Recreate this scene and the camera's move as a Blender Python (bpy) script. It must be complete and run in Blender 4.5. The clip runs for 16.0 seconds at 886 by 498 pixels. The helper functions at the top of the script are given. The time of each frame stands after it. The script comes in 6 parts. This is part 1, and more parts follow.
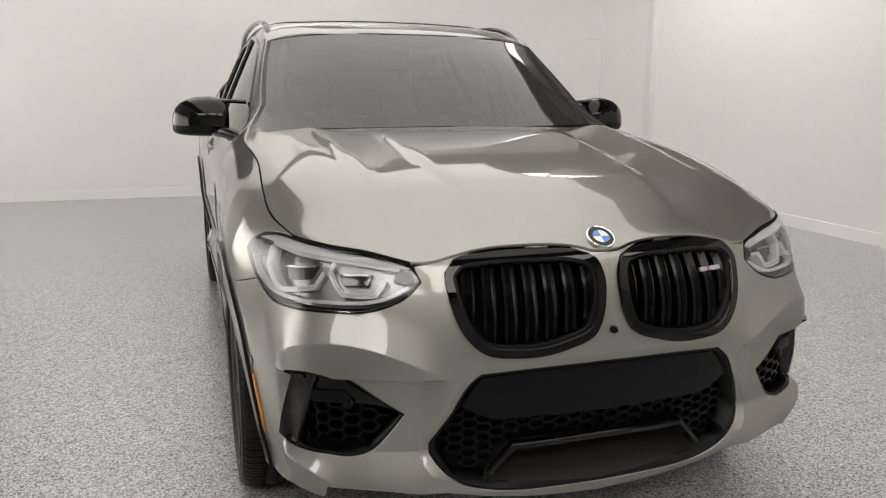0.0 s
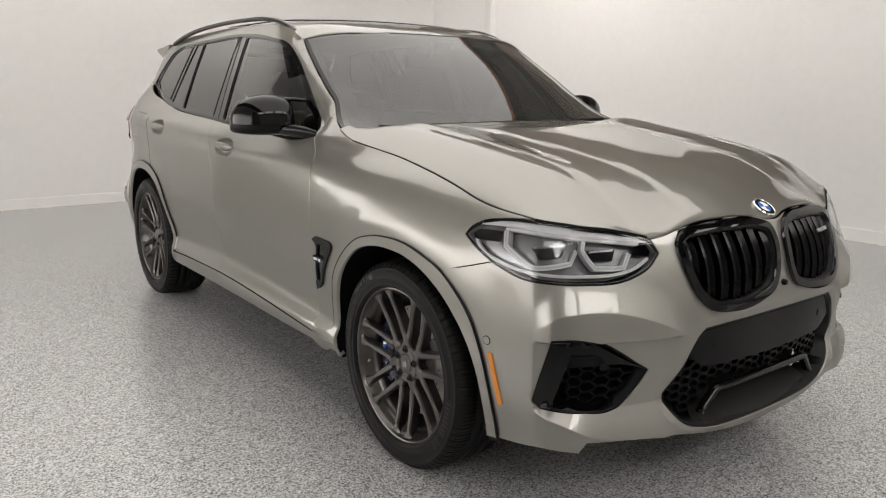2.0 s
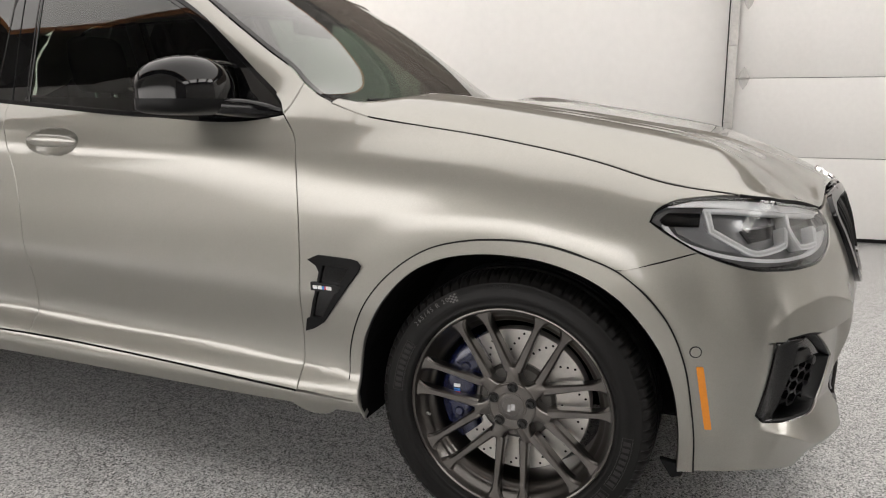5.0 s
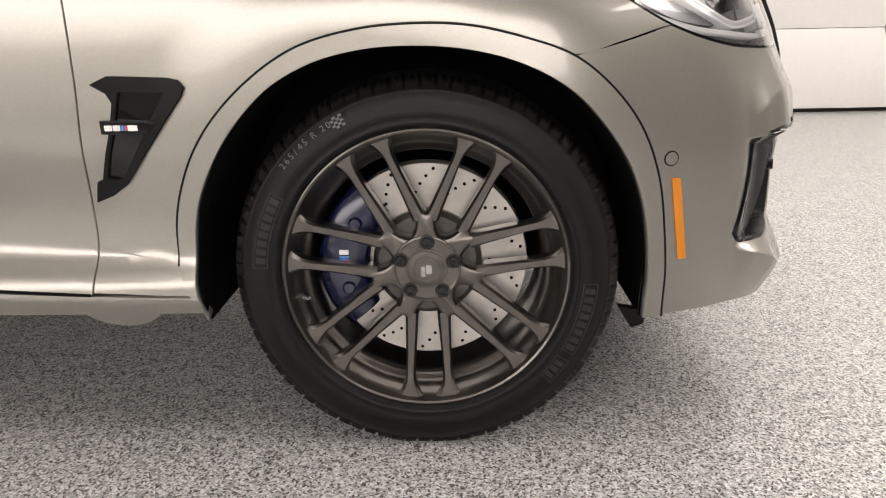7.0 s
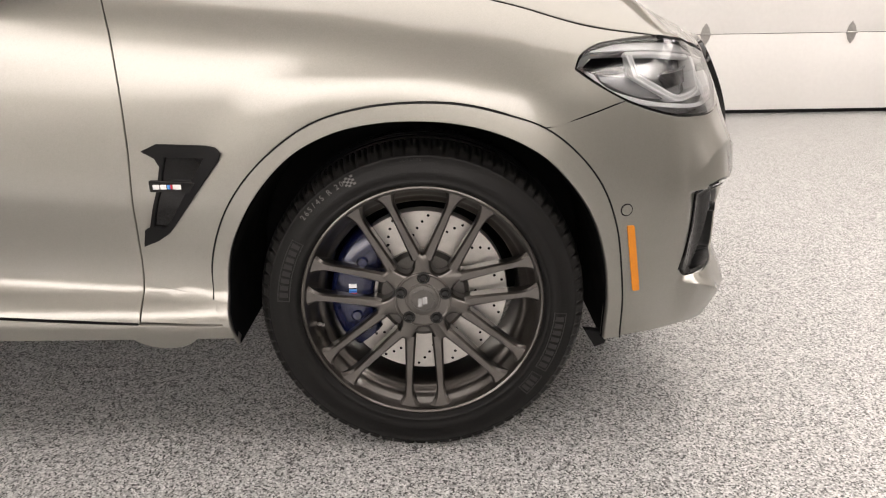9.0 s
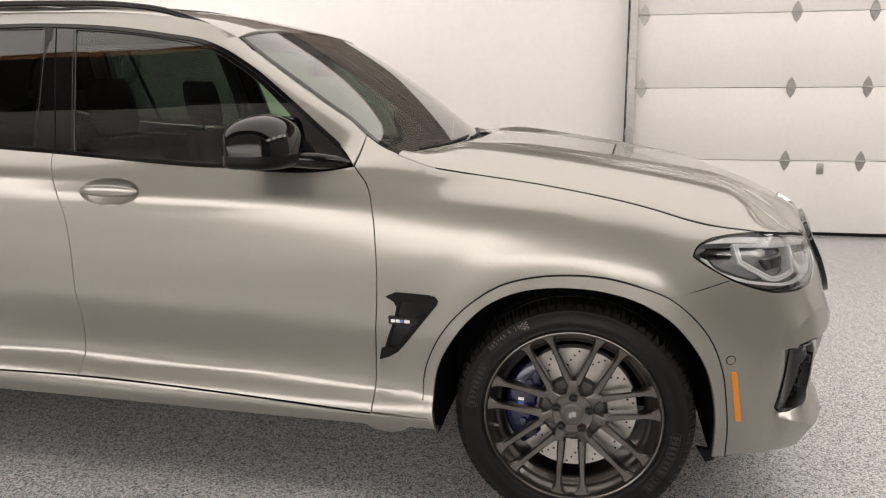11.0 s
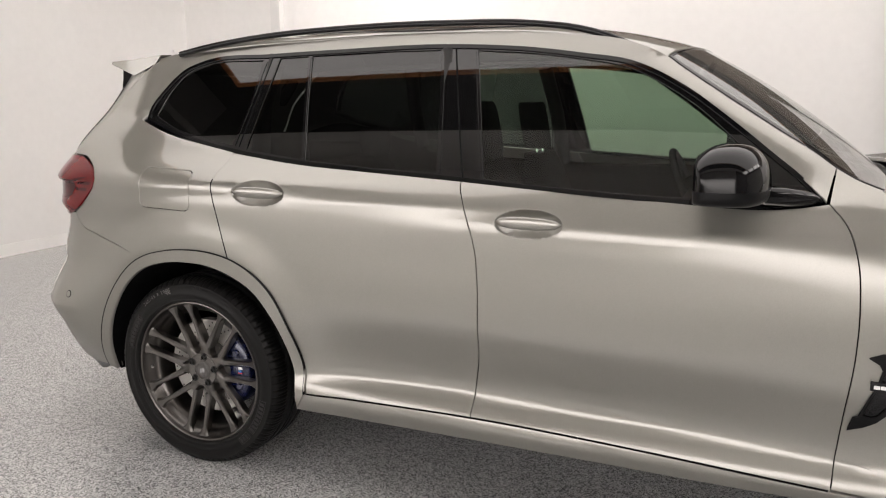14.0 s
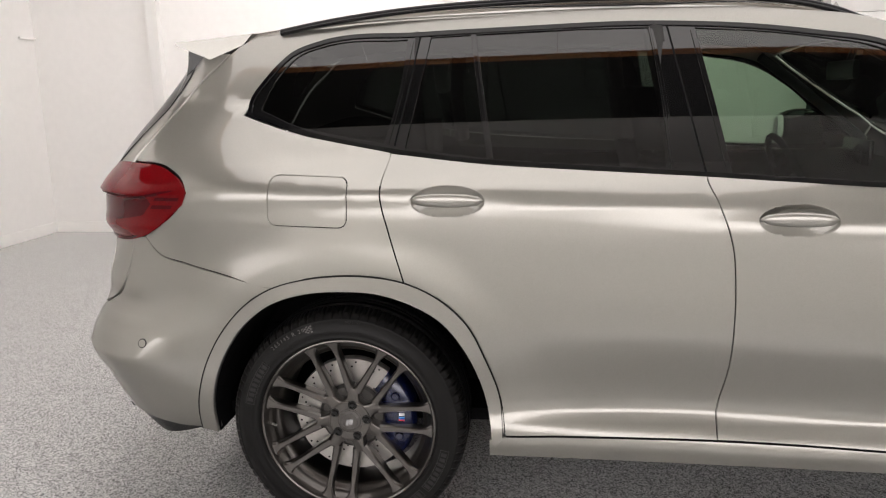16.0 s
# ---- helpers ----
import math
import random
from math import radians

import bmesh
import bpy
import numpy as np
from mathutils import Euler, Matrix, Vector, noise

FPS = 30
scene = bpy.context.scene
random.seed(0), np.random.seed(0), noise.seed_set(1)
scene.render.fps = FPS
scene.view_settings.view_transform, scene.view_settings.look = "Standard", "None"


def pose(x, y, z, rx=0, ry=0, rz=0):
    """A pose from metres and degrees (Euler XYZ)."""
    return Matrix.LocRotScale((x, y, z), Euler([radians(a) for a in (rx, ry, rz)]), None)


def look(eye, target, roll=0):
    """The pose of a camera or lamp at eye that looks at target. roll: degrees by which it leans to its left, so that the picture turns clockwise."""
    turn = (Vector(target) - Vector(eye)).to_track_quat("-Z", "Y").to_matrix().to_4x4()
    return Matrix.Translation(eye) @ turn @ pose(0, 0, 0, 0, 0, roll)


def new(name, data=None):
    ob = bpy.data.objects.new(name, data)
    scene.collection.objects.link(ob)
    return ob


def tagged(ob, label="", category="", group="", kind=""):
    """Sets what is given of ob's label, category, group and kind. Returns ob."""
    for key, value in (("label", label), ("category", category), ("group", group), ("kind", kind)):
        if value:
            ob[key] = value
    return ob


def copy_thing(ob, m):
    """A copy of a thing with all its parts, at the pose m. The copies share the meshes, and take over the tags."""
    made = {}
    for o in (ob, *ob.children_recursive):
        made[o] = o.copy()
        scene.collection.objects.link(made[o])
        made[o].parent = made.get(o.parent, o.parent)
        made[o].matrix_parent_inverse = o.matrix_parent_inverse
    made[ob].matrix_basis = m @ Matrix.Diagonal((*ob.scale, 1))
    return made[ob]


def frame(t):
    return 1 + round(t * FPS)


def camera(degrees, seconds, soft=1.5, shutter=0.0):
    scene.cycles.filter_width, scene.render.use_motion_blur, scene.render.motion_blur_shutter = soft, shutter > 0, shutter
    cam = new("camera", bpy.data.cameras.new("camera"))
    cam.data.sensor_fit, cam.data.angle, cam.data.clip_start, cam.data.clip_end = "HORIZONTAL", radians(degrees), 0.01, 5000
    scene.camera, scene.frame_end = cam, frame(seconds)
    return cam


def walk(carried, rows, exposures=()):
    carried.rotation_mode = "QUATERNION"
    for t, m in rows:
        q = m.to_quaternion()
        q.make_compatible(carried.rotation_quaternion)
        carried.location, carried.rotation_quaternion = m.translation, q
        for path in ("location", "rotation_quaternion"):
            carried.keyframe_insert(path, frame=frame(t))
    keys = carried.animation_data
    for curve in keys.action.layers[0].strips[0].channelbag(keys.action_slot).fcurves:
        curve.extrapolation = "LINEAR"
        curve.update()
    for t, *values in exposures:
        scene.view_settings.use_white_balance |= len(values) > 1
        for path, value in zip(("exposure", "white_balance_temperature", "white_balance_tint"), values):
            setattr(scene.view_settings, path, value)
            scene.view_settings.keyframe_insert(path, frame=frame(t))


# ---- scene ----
cam = camera(59.8, 16.0, 1.15)
PATH = [
    (0, (-1.062, -2.59, 1.325), (-0.437, -0.734, 0.921), 0.4),
    (0.5, (-1.41, -2.571, 1.314), (-0.631, -0.773, 0.915), -0.2),
    (1, (-1.746, -2.443, 1.283), (-0.813, -0.715, 0.902), 0.1),
    (1.5, (-2.056, -2.293, 1.284), (-0.995, -0.643, 0.893), 0.5),
    (2, (-2.349, -2.151, 1.304), (-1.173, -0.584, 0.905), 0.2),
    (2.5, (-2.554, -1.906, 1.3), (-1.273, -0.424, 0.897), -0.1),
    (3, (-2.723, -1.606, 1.296), (-1.32, -0.241, 0.885), -0.3),
    (3.2, (-2.776, -1.505, 1.304), (-1.338, -0.176, 0.894), -0.3),
    (5.3, (-2.772, -0.41, 1.124), (-0.907, 0.185, 0.716), -0.5),
    (5.5, (-2.704, -0.326, 1.104), (-0.821, 0.181, 0.66), -0.9),
    (6, (-2.563, -0.173, 1.01), (-0.646, 0.136, 0.529), -1.0),
    (6.5, (-2.412, -0.109, 0.895), (-0.489, 0.038, 0.369), -1.1),
    (7, (-2.328, -0.069, 0.823), (-0.41, -0.02, 0.257), -1.2),
    (7.5, (-2.268, -0.041, 0.791), (-0.359, -0.054, 0.196), -1.1),
    (8, (-2.252, -0.028, 0.799), (-0.356, -0.066, 0.165), -1.0),
    (8.2, (-2.276, -0.022, 0.819), (-0.379, -0.063, 0.187), -1.0),
    (10.3, (-3.106, -0.099, 1.349), (-1.18, 0.112, 0.856), -0.5),
    (10.5, (-3.146, -0.079, 1.358), (-1.218, 0.179, 0.892), -0.4),
    (11, (-3.202, -0.052, 1.355), (-1.281, 0.335, 0.955), -0.3),
    (11.5, (-3.215, -0.011, 1.411), (-1.319, 0.482, 1.007), 0.1),
    (12, (-3.26, 0.045, 1.412), (-1.391, 0.642, 1.028), 0.0),
    (12.5, (-3.274, 0.135, 1.393), (-1.431, 0.819, 1.025), -0.2),
    (13, (-3.228, 0.347, 1.394), (-1.405, 1.085, 1.028), -0.0),
    (13.5, (-3.19, 0.606, 1.379), (-1.376, 1.363, 1.013), -0.3),
    (14, (-3.187, 0.891, 1.396), (-1.367, 1.635, 1.03), -0.4),
    (14.5, (-3.147, 1.219, 1.385), (-1.301, 1.895, 1.018), -0.5),
    (15, (-3.111, 1.542, 1.367), (-1.228, 2.107, 1.001), -0.7),
    (15.5, (-3.116, 1.861, 1.386), (-1.2, 2.294, 1.005), -1.1),
    (16, (-3.123, 2.251, 1.4), (-1.177, 2.493, 1.006), -1.3),
]
walk(cam, [(t, look(eye, target, roll)) for t, eye, target, roll in PATH], [(0.0, 0.27, 6500, 10), (3.0, 0.38, 6500, 11), (5.5, 0.62, 6500, 11), (7.0, 0.90, 6850, 15), (8.0, 1.03, 6850, 15), (10.5, 0.62, 6800, 14), (13.0, 0.57, 6650, 14), (16.0, 0.66, 6500, 14)])

from mathutils.geometry import delaunay_2d_cdt

# ---- light ----
world = bpy.data.worlds.new("world")
scene.world = world
world.use_nodes = True
world.node_tree.nodes["Background"].inputs[0].default_value = (0.9, 0.95, 1.0, 1)
world.node_tree.nodes["Background"].inputs[1].default_value = 0.03

ROOM_X0, ROOM_X1, ROOM_Y0, ROOM_Y1, ROOM_Z = -4.6, 4.72, -7.2, 7.53, 4.3


# ---- materials ----
def shader(name, base=(0.5, 0.5, 0.5), rough=0.5, metal=0.0, coat=0.0, emit=None, power=0.0, bump=0.0, bump_scale=200.0, vary=0.0, vary_scale=6.0, spec=0.5):
    """A principled material with two scales of colour variation and a fine relief."""
    m = bpy.data.materials.new(name)
    m.use_nodes = True
    nt = m.node_tree
    b = nt.nodes["Principled BSDF"]
    b.inputs["Base Color"].default_value = (*base, 1)
    b.inputs["Roughness"].default_value = rough
    b.inputs["Metallic"].default_value = metal
    b.inputs["Coat Weight"].default_value = coat
    b.inputs["Coat Roughness"].default_value = 0.03
    b.inputs["Specular IOR Level"].default_value = spec
    if emit:
        b.inputs["Emission Color"].default_value = (*emit, 1)
        b.inputs["Emission Strength"].default_value = power
    co = nt.nodes.new("ShaderNodeTexCoord")
    if vary:
        n1, n2 = nt.nodes.new("ShaderNodeTexNoise"), nt.nodes.new("ShaderNodeTexNoise")
        n1.inputs["Scale"].default_value, n2.inputs["Scale"].default_value = vary_scale, vary_scale * 17
        n1.inputs["Detail"].default_value = 4
        for n in (n1, n2):
            nt.links.new(co.outputs["Object"], n.inputs["Vector"])
        add = nt.nodes.new("ShaderNodeMath")
        add.operation = "ADD"
        nt.links.new(n1.outputs[0], add.inputs[0])
        nt.links.new(n2.outputs[0], add.inputs[1])
        ramp = nt.nodes.new("ShaderNodeMapRange")
        ramp.inputs[1].default_value, ramp.inputs[2].default_value = 0.6, 1.4
        ramp.inputs[3].default_value, ramp.inputs[4].default_value = 1 - vary, 1 + vary
        nt.links.new(add.outputs[0], ramp.inputs[0])
        mul = nt.nodes.new("ShaderNodeVectorMath")
        mul.operation = "SCALE"
        mul.inputs[0].default_value = base
        nt.links.new(ramp.outputs[0], mul.inputs["Scale"])
        nt.links.new(mul.outputs[0], b.inputs["Base Color"])
        rr = nt.nodes.new("ShaderNodeMapRange")
        rr.inputs[3].default_value, rr.inputs[4].default_value = max(rough * (1 - vary), 0.0), min(rough * (1 + vary), 1)
        nt.links.new(n1.outputs[0], rr.inputs[0])
        nt.links.new(rr.outputs[0], b.inputs["Roughness"])
    if bump:
        n3, bp = nt.nodes.new("ShaderNodeTexNoise"), nt.nodes.new("ShaderNodeBump")
        n3.inputs["Scale"].default_value, n3.inputs["Detail"].default_value = bump_scale, 3
        bp.inputs["Strength"].default_value, bp.inputs["Distance"].default_value = bump, 0.002
        nt.links.new(co.outputs["Object"], n3.inputs["Vector"])
        nt.links.new(n3.outputs[0], bp.inputs["Height"])
        nt.links.new(bp.outputs[0], b.inputs["Normal"])
    return m


def glass(name, tint, gloss=1.0, ior=1.5, haze=0.0):
    """Clear or tinted glass: see-through, with a mirror gloss that grows towards grazing, and a pale haze in place of
    stronger reflection.
    """
    m = bpy.data.materials.new(name)
    m.use_nodes = True
    nt = m.node_tree
    nt.nodes.remove(nt.nodes["Principled BSDF"])
    t, g, f, mix = (nt.nodes.new("ShaderNode" + k) for k in ("BsdfTransparent", "BsdfGlossy", "Fresnel", "MixShader"))
    t.inputs[0].default_value = (*tint, 1)
    g.inputs["Color"].default_value = (gloss, gloss, gloss, 1)
    g.inputs["Roughness"].default_value = 0.0
    f.inputs[0].default_value = ior
    nt.links.new(f.outputs[0], mix.inputs[0])
    nt.links.new(t.outputs[0], mix.inputs[1])
    nt.links.new(g.outputs[0], mix.inputs[2])
    out = mix
    if haze:
        d, out = nt.nodes.new("ShaderNodeBsdfDiffuse"), nt.nodes.new("ShaderNodeMixShader")
        d.inputs[0].default_value = (0.78, 0.76, 0.72, 1)
        out.inputs[0].default_value = haze
        nt.links.new(mix.outputs[0], out.inputs[1])
        nt.links.new(d.outputs[0], out.inputs[2])
    nt.links.new(out.outputs[0], nt.nodes["Material Output"].inputs[0])
    return m


def paint_material():
    """Metallic greige lacquer: flake grain under a clear coat."""
    m = shader("metallic_paint", (0.285, 0.276, 0.252), 0.40, 0.86, 1.0)
    nt = m.node_tree
    b = nt.nodes["Principled BSDF"]
    b.inputs["Specular Tint"].default_value = (0.30, 0.29, 0.27, 1)
    b.inputs["Coat IOR"].default_value = 1.62
    co, v, mr, mul = nt.nodes.new("ShaderNodeTexCoord"), nt.nodes.new("ShaderNodeTexVoronoi"), nt.nodes.new("ShaderNodeMapRange"), nt.nodes.new("ShaderNodeVectorMath")
    v.inputs["Scale"].default_value = 900
    mr.inputs[3].default_value, mr.inputs[4].default_value = 0.90, 1.10
    mul.operation = "SCALE"
    mul.inputs[0].default_value = (0.285, 0.276, 0.252)
    nt.links.new(co.outputs["Object"], v.inputs["Vector"])
    nt.links.new(v.outputs["Color"], mr.inputs[0])
    nt.links.new(mr.outputs[0], mul.inputs["Scale"])
    nt.links.new(mul.outputs[0], b.inputs["Base Color"])
    return m


def floor_material():
    """Grey epoxy with scattered paint flakes under a gloss coat."""
    m = bpy.data.materials.new("flake_epoxy")
    m.use_nodes = True
    nt = m.node_tree
    b = nt.nodes["Principled BSDF"]
    co = nt.nodes.new("ShaderNodeTexCoord")
    v1, v2, n = nt.nodes.new("ShaderNodeTexVoronoi"), nt.nodes.new("ShaderNodeTexVoronoi"), nt.nodes.new("ShaderNodeTexNoise")
    v1.inputs["Scale"].default_value, v2.inputs["Scale"].default_value, n.inputs["Scale"].default_value = 250, 140, 0.9
    for k in (v1, v2, n):
        nt.links.new(co.outputs["Object"], k.inputs["Vector"])
    r1, r2 = nt.nodes.new("ShaderNodeValToRGB"), nt.nodes.new("ShaderNodeValToRGB")
    for r, stops in ((r1, ((0.0, 0.03), (0.15, 0.05), (0.22, 0.28), (0.52, 0.40), (0.62, 0.49), (0.85, 0.62), (0.95, 0.72))), (r2, ((0.0, 0.55), (0.12, 0.62), (0.2, 1.0), (1.0, 1.06)))):
        e = r.color_ramp.elements
        e[0].position, e[0].color = stops[0][0], (*([stops[0][1]] * 3), 1)
        e[1].position, e[1].color = stops[-1][0], (*([stops[-1][1]] * 3), 1)
        for p, c in stops[1:-1]:
            e.new(p).color = (c, c, c, 1)
    sep1, sep2 = nt.nodes.new("ShaderNodeSeparateColor"), nt.nodes.new("ShaderNodeSeparateColor")
    nt.links.new(v1.outputs["Color"], sep1.inputs[0])
    nt.links.new(v2.outputs["Color"], sep2.inputs[0])
    nt.links.new(sep1.outputs[0], r1.inputs[0])
    nt.links.new(sep2.outputs[0], r2.inputs[0])
    mul = nt.nodes.new("ShaderNodeVectorMath")
    mul.operation = "MULTIPLY"
    nt.links.new(r1.outputs[0], mul.inputs[0])
    nt.links.new(r2.outputs[0], mul.inputs[1])
    nt.links.new(mul.outputs[0], b.inputs["Base Color"])
    b.inputs["Roughness"].default_value = 0.45
    b.inputs["Coat Weight"].default_value = 1.0
    b.inputs["Coat IOR"].default_value = 1.6
    rr = nt.nodes.new("ShaderNodeMapRange")
    rr.inputs[3].default_value, rr.inputs[4].default_value = 0.13, 0.22
    nt.links.new(n.outputs[0], rr.inputs[0])
    nt.links.new(rr.outputs[0], b.inputs["Coat Roughness"])
    bp = nt.nodes.new("ShaderNodeBump")
    bp.inputs["Strength"].default_value, bp.inputs["Distance"].default_value = 0.25, 0.002
    nt.links.new(v2.outputs["Distance"], bp.inputs["Height"])
    nt.links.new(bp.outputs[0], b.inputs["Coat Normal"])
    nt.links.new(bp.outputs[0], b.inputs["Normal"])
    return m


PAINT = paint_material()
FLOOR = floor_material()
WALL = shader("white_wall_paint", (0.86, 0.845, 0.825), 0.42, bump=0.10, bump_scale=90, vary=0.025, vary_scale=0.8)
CEIL = shader("white_ceiling_paint", (0.82, 0.80, 0.78), 0.6, vary=0.03, vary_scale=1.2)
BASEB = shader("baseboard_white", (0.90, 0.885, 0.86), 0.28, vary=0.03)
DOORW = shader("white_steel_panel", (0.80, 0.785, 0.765), 0.38, vary=0.03, vary_scale=1.5, bump=0.12, bump_scale=160)
GALV = shader("galvanised_steel", (0.42, 0.41, 0.395), 0.38, 0.75, vary=0.2, vary_scale=30)
# dark grey that carries the shade of an unseen wall in its colour
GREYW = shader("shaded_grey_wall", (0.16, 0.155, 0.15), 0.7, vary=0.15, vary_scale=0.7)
BROWNW = shader("dark_brown_upper_wall", (0.075, 0.056, 0.042), 0.7, vary=0.2, vary_scale=2)
# mid grey for unseen walls, dimming them by colour instead of light
MIDW = shader("dimmed_wall_grey", (0.40, 0.39, 0.375), 0.7, vary=0.1, vary_scale=0.7)
# near-black base puts the missing light of the upper ceiling into its colour
DARKC = shader("unlit_ceiling_black", (0.03, 0.029, 0.028), 0.8, vary=0.15, vary_scale=0.7)
WOOD = shader("orange_stained_beam", (0.62, 0.24, 0.08), 0.5, vary=0.2, vary_scale=3)
BLACK = shader("gloss_black", (0.003, 0.003, 0.0035), 0.04, spec=0.32)
PILLAR = shader("polished_black_pillar", (0.003, 0.003, 0.0032), 0.015, spec=0.62)
SATIN = shader("satin_black_plastic", (0.006, 0.006, 0.0065), 0.36, spec=0.14, vary=0.15, vary_scale=40, bump=0.15, bump_scale=700)
PLATE = shader("plain_black_panel", (0.004, 0.0042, 0.0048), 0.36, spec=0.16, vary=0.12, vary_scale=30, bump=0.1, bump_scale=700)
# lighter black that paints in the light falling on the inlet floor
SPLITTER = shader("lit_floor_black_plastic", (0.013, 0.0122, 0.0118), 0.5, spec=0.2, vary=0.2, vary_scale=12, bump=0.1, bump_scale=500)
MATT = shader("dark_inner_plastic", (0.004, 0.004, 0.0045), 0.85, spec=0.1, vary=0.2, vary_scale=20)
RUBBER = shader("tyre_rubber", (0.0065, 0.0063, 0.0062), 0.42, spec=0.15, vary=0.18, vary_scale=14, bump=0.2, bump_scale=300)
RUBBER2 = shader("tyre_lettering", (0.020, 0.0196, 0.0192), 0.5, spec=0.25, vary=0.1)
LETTER = shader("raised_tyre_figures", (0.12, 0.117, 0.114), 0.5, vary=0.1)
RIM = shader("dark_bronze_grey_wheel", (0.090, 0.083, 0.077), 0.30, 0.92, 0.5, vary=0.12, vary_scale=25)
DISC = shader("brake_steel", (0.437, 0.421, 0.398), 0.36, 0.75, vary=0.12, vary_scale=60)
BOLT = shader("black_wheel_bolt", (0.018, 0.018, 0.018), 0.3, 0.6)
IRON = shader("dark_iron", (0.10, 0.095, 0.09), 0.5, 0.8, vary=0.25, vary_scale=30)
CALIPER = shader("blue_caliper_lacquer", (0.0025, 0.0055, 0.034), 0.25, 0.2, 0.6, vary=0.1)
WHITE = shader("white_mark", (0.75, 0.75, 0.75), 0.4, vary=0.03)
CHROME = shader("bright_chrome", (0.85, 0.85, 0.85), 0.06, 1.0)
LIGHTB = shader("light_blue_mark", (0.05, 0.25, 0.62), 0.35, vary=0.03)
REDM = shader("red_mark", (0.55, 0.02, 0.03), 0.35, vary=0.03)
ROUNDB = shader("roundel_blue", (0.03, 0.16, 0.55), 0.2, coat=0.8)
AMBER = shader("amber_reflector", (0.62, 0.21, 0.006), 0.3, coat=0.4, vary=0.08, vary_scale=120)
LAMPG = shader("lamp_grey_bezel", (0.36, 0.36, 0.365), 0.22, 0.6, vary=0.08)
LAMPD = shader("lamp_dark_housing", (0.27, 0.27, 0.273), 0.20, 0.55)
GUIDE = shader("lamp_guide_grey", (0.74, 0.74, 0.745), 0.2, 0.1, 0.6)
# white base carries the bright reflection of the chrome brow
EYEBROW = shader("lamp_brow_white", (0.93, 0.93, 0.93), 0.22, 0.0, 0.8, vary=0.03, vary_scale=15)
KBAR = shader("black_grille_bar", (0.004, 0.004, 0.0045), 0.18, spec=0.22)
LENSD = shader("dark_projector_glass", (0.02, 0.02, 0.022), 0.05, coat=0.8)
LAMPW = shader("lamp_light_guide", (0.92, 0.92, 0.92), 0.2, 0.0, 0.8)
REFL = shader("lamp_reflector", (0.55, 0.55, 0.56), 0.22, 1.0)
RED = shader("red_lamp_glass", (0.115, 0.0015, 0.003), 0.03, spec=0.22, vary=0.15, vary_scale=9)
DRED = shader("dark_red_lamp_glass", (0.05, 0.002, 0.004), 0.06, spec=0.16, vary=0.1, vary_scale=12)
LEATHER = shader("black_leather", (0.012, 0.0115, 0.0115), 0.9, spec=0.03, vary=0.2, vary_scale=12, bump=0.2, bump_scale=250)
LEATHG = shader("dark_headliner", (0.022, 0.021, 0.021), 0.85, vary=0.1, vary_scale=10)
PANE = glass("tinted_window_glass", (0.42, 0.52, 0.43), 1.0, 1.58)
PRIV = glass("privacy_window_glass", (0.06, 0.07, 0.063), 1.0, 1.58)
# the last value is a diffuse haze imitating the canopy's reflection in the screen
SCREEN = glass("windscreen_glass", (0.20, 0.24, 0.215), 1.0, 1.70, 0.035)
LENS = glass("clear_lamp_lens", (0.93, 0.94, 0.95), 1.0, 1.45)
def edge_falloff(m):
    """A light sheet that dims softly towards its upper and lower edges."""
    nt = m.node_tree
    b = nt.nodes["Principled BSDF"]
    co, sep = nt.nodes.new("ShaderNodeTexCoord"), nt.nodes.new("ShaderNodeSeparateXYZ")
    nt.links.new(co.outputs["Generated"], sep.inputs[0])
    last = sep.outputs[2]
    for op, v in (("SUBTRACT", 0.5), ("ABSOLUTE", 0), ("MULTIPLY", 2.0), ("POWER", 2.0), ("MULTIPLY", -0.8 * b.inputs["Emission Strength"].default_value), ("ADD", b.inputs["Emission Strength"].default_value)):
        k = nt.nodes.new("ShaderNodeMath")
        k.operation = op
        k.inputs[1].default_value = v
        nt.links.new(last, k.inputs[0])
        last = k.outputs[0]
    nt.links.new(last, b.inputs["Emission Strength"])


SHEET = shader("lit_canopy_sheet", (0.85, 0.85, 0.84), 0.6, emit=(1.0, 0.965, 0.92), power=1.15)
# glow of the added fill panels; no source is known there
FILL_SHEET = shader("fill_panel_sheet", (0.9, 0.9, 0.9), 0.5, emit=(1.0, 0.965, 0.92), power=2.95)
edge_falloff(FILL_SHEET)
LEDS = shader("added_led_panel", (0.9, 0.9, 0.9), 0.5, emit=(1.0, 0.965, 0.92), power=4.5)
# glow of the washers that were added to even out the walls
WASH = shader("added_washer_sheet", (0.9, 0.9, 0.9), 0.5, emit=(1.0, 0.965, 0.92), power=6.8)
COMB = shader("black_mesh_plastic", (0.003, 0.003, 0.0034), 0.30, spec=0.10, vary=0.1)
# a touch greyer than the wall: the column's shade is in the colour
COLUMN = shader("shaded_column_white", (0.80, 0.79, 0.77), 0.5, vary=0.03)


# ---- mesh helpers ----
def put(name, V, F, mat, parent=None, N=None, smooth=True, label=""):
    """One mesh object from arrays of places, faces and, if given, vertex normals."""
    me = bpy.data.meshes.new(name)
    me.from_pydata([tuple(v) for v in V], [], [tuple(int(i) for i in f) for f in F])
    me.materials.append(mat)
    if smooth:
        me.polygons.foreach_set("use_smooth", [True] * len(me.polygons))
    me.update()
    if N is not None:
        me.normals_split_custom_set_from_vertices([tuple(n) for n in N])
    ob = new(name, me)
    if parent is not None:
        ob.parent = parent
    if label:
        ob["label"] = label
    return ob


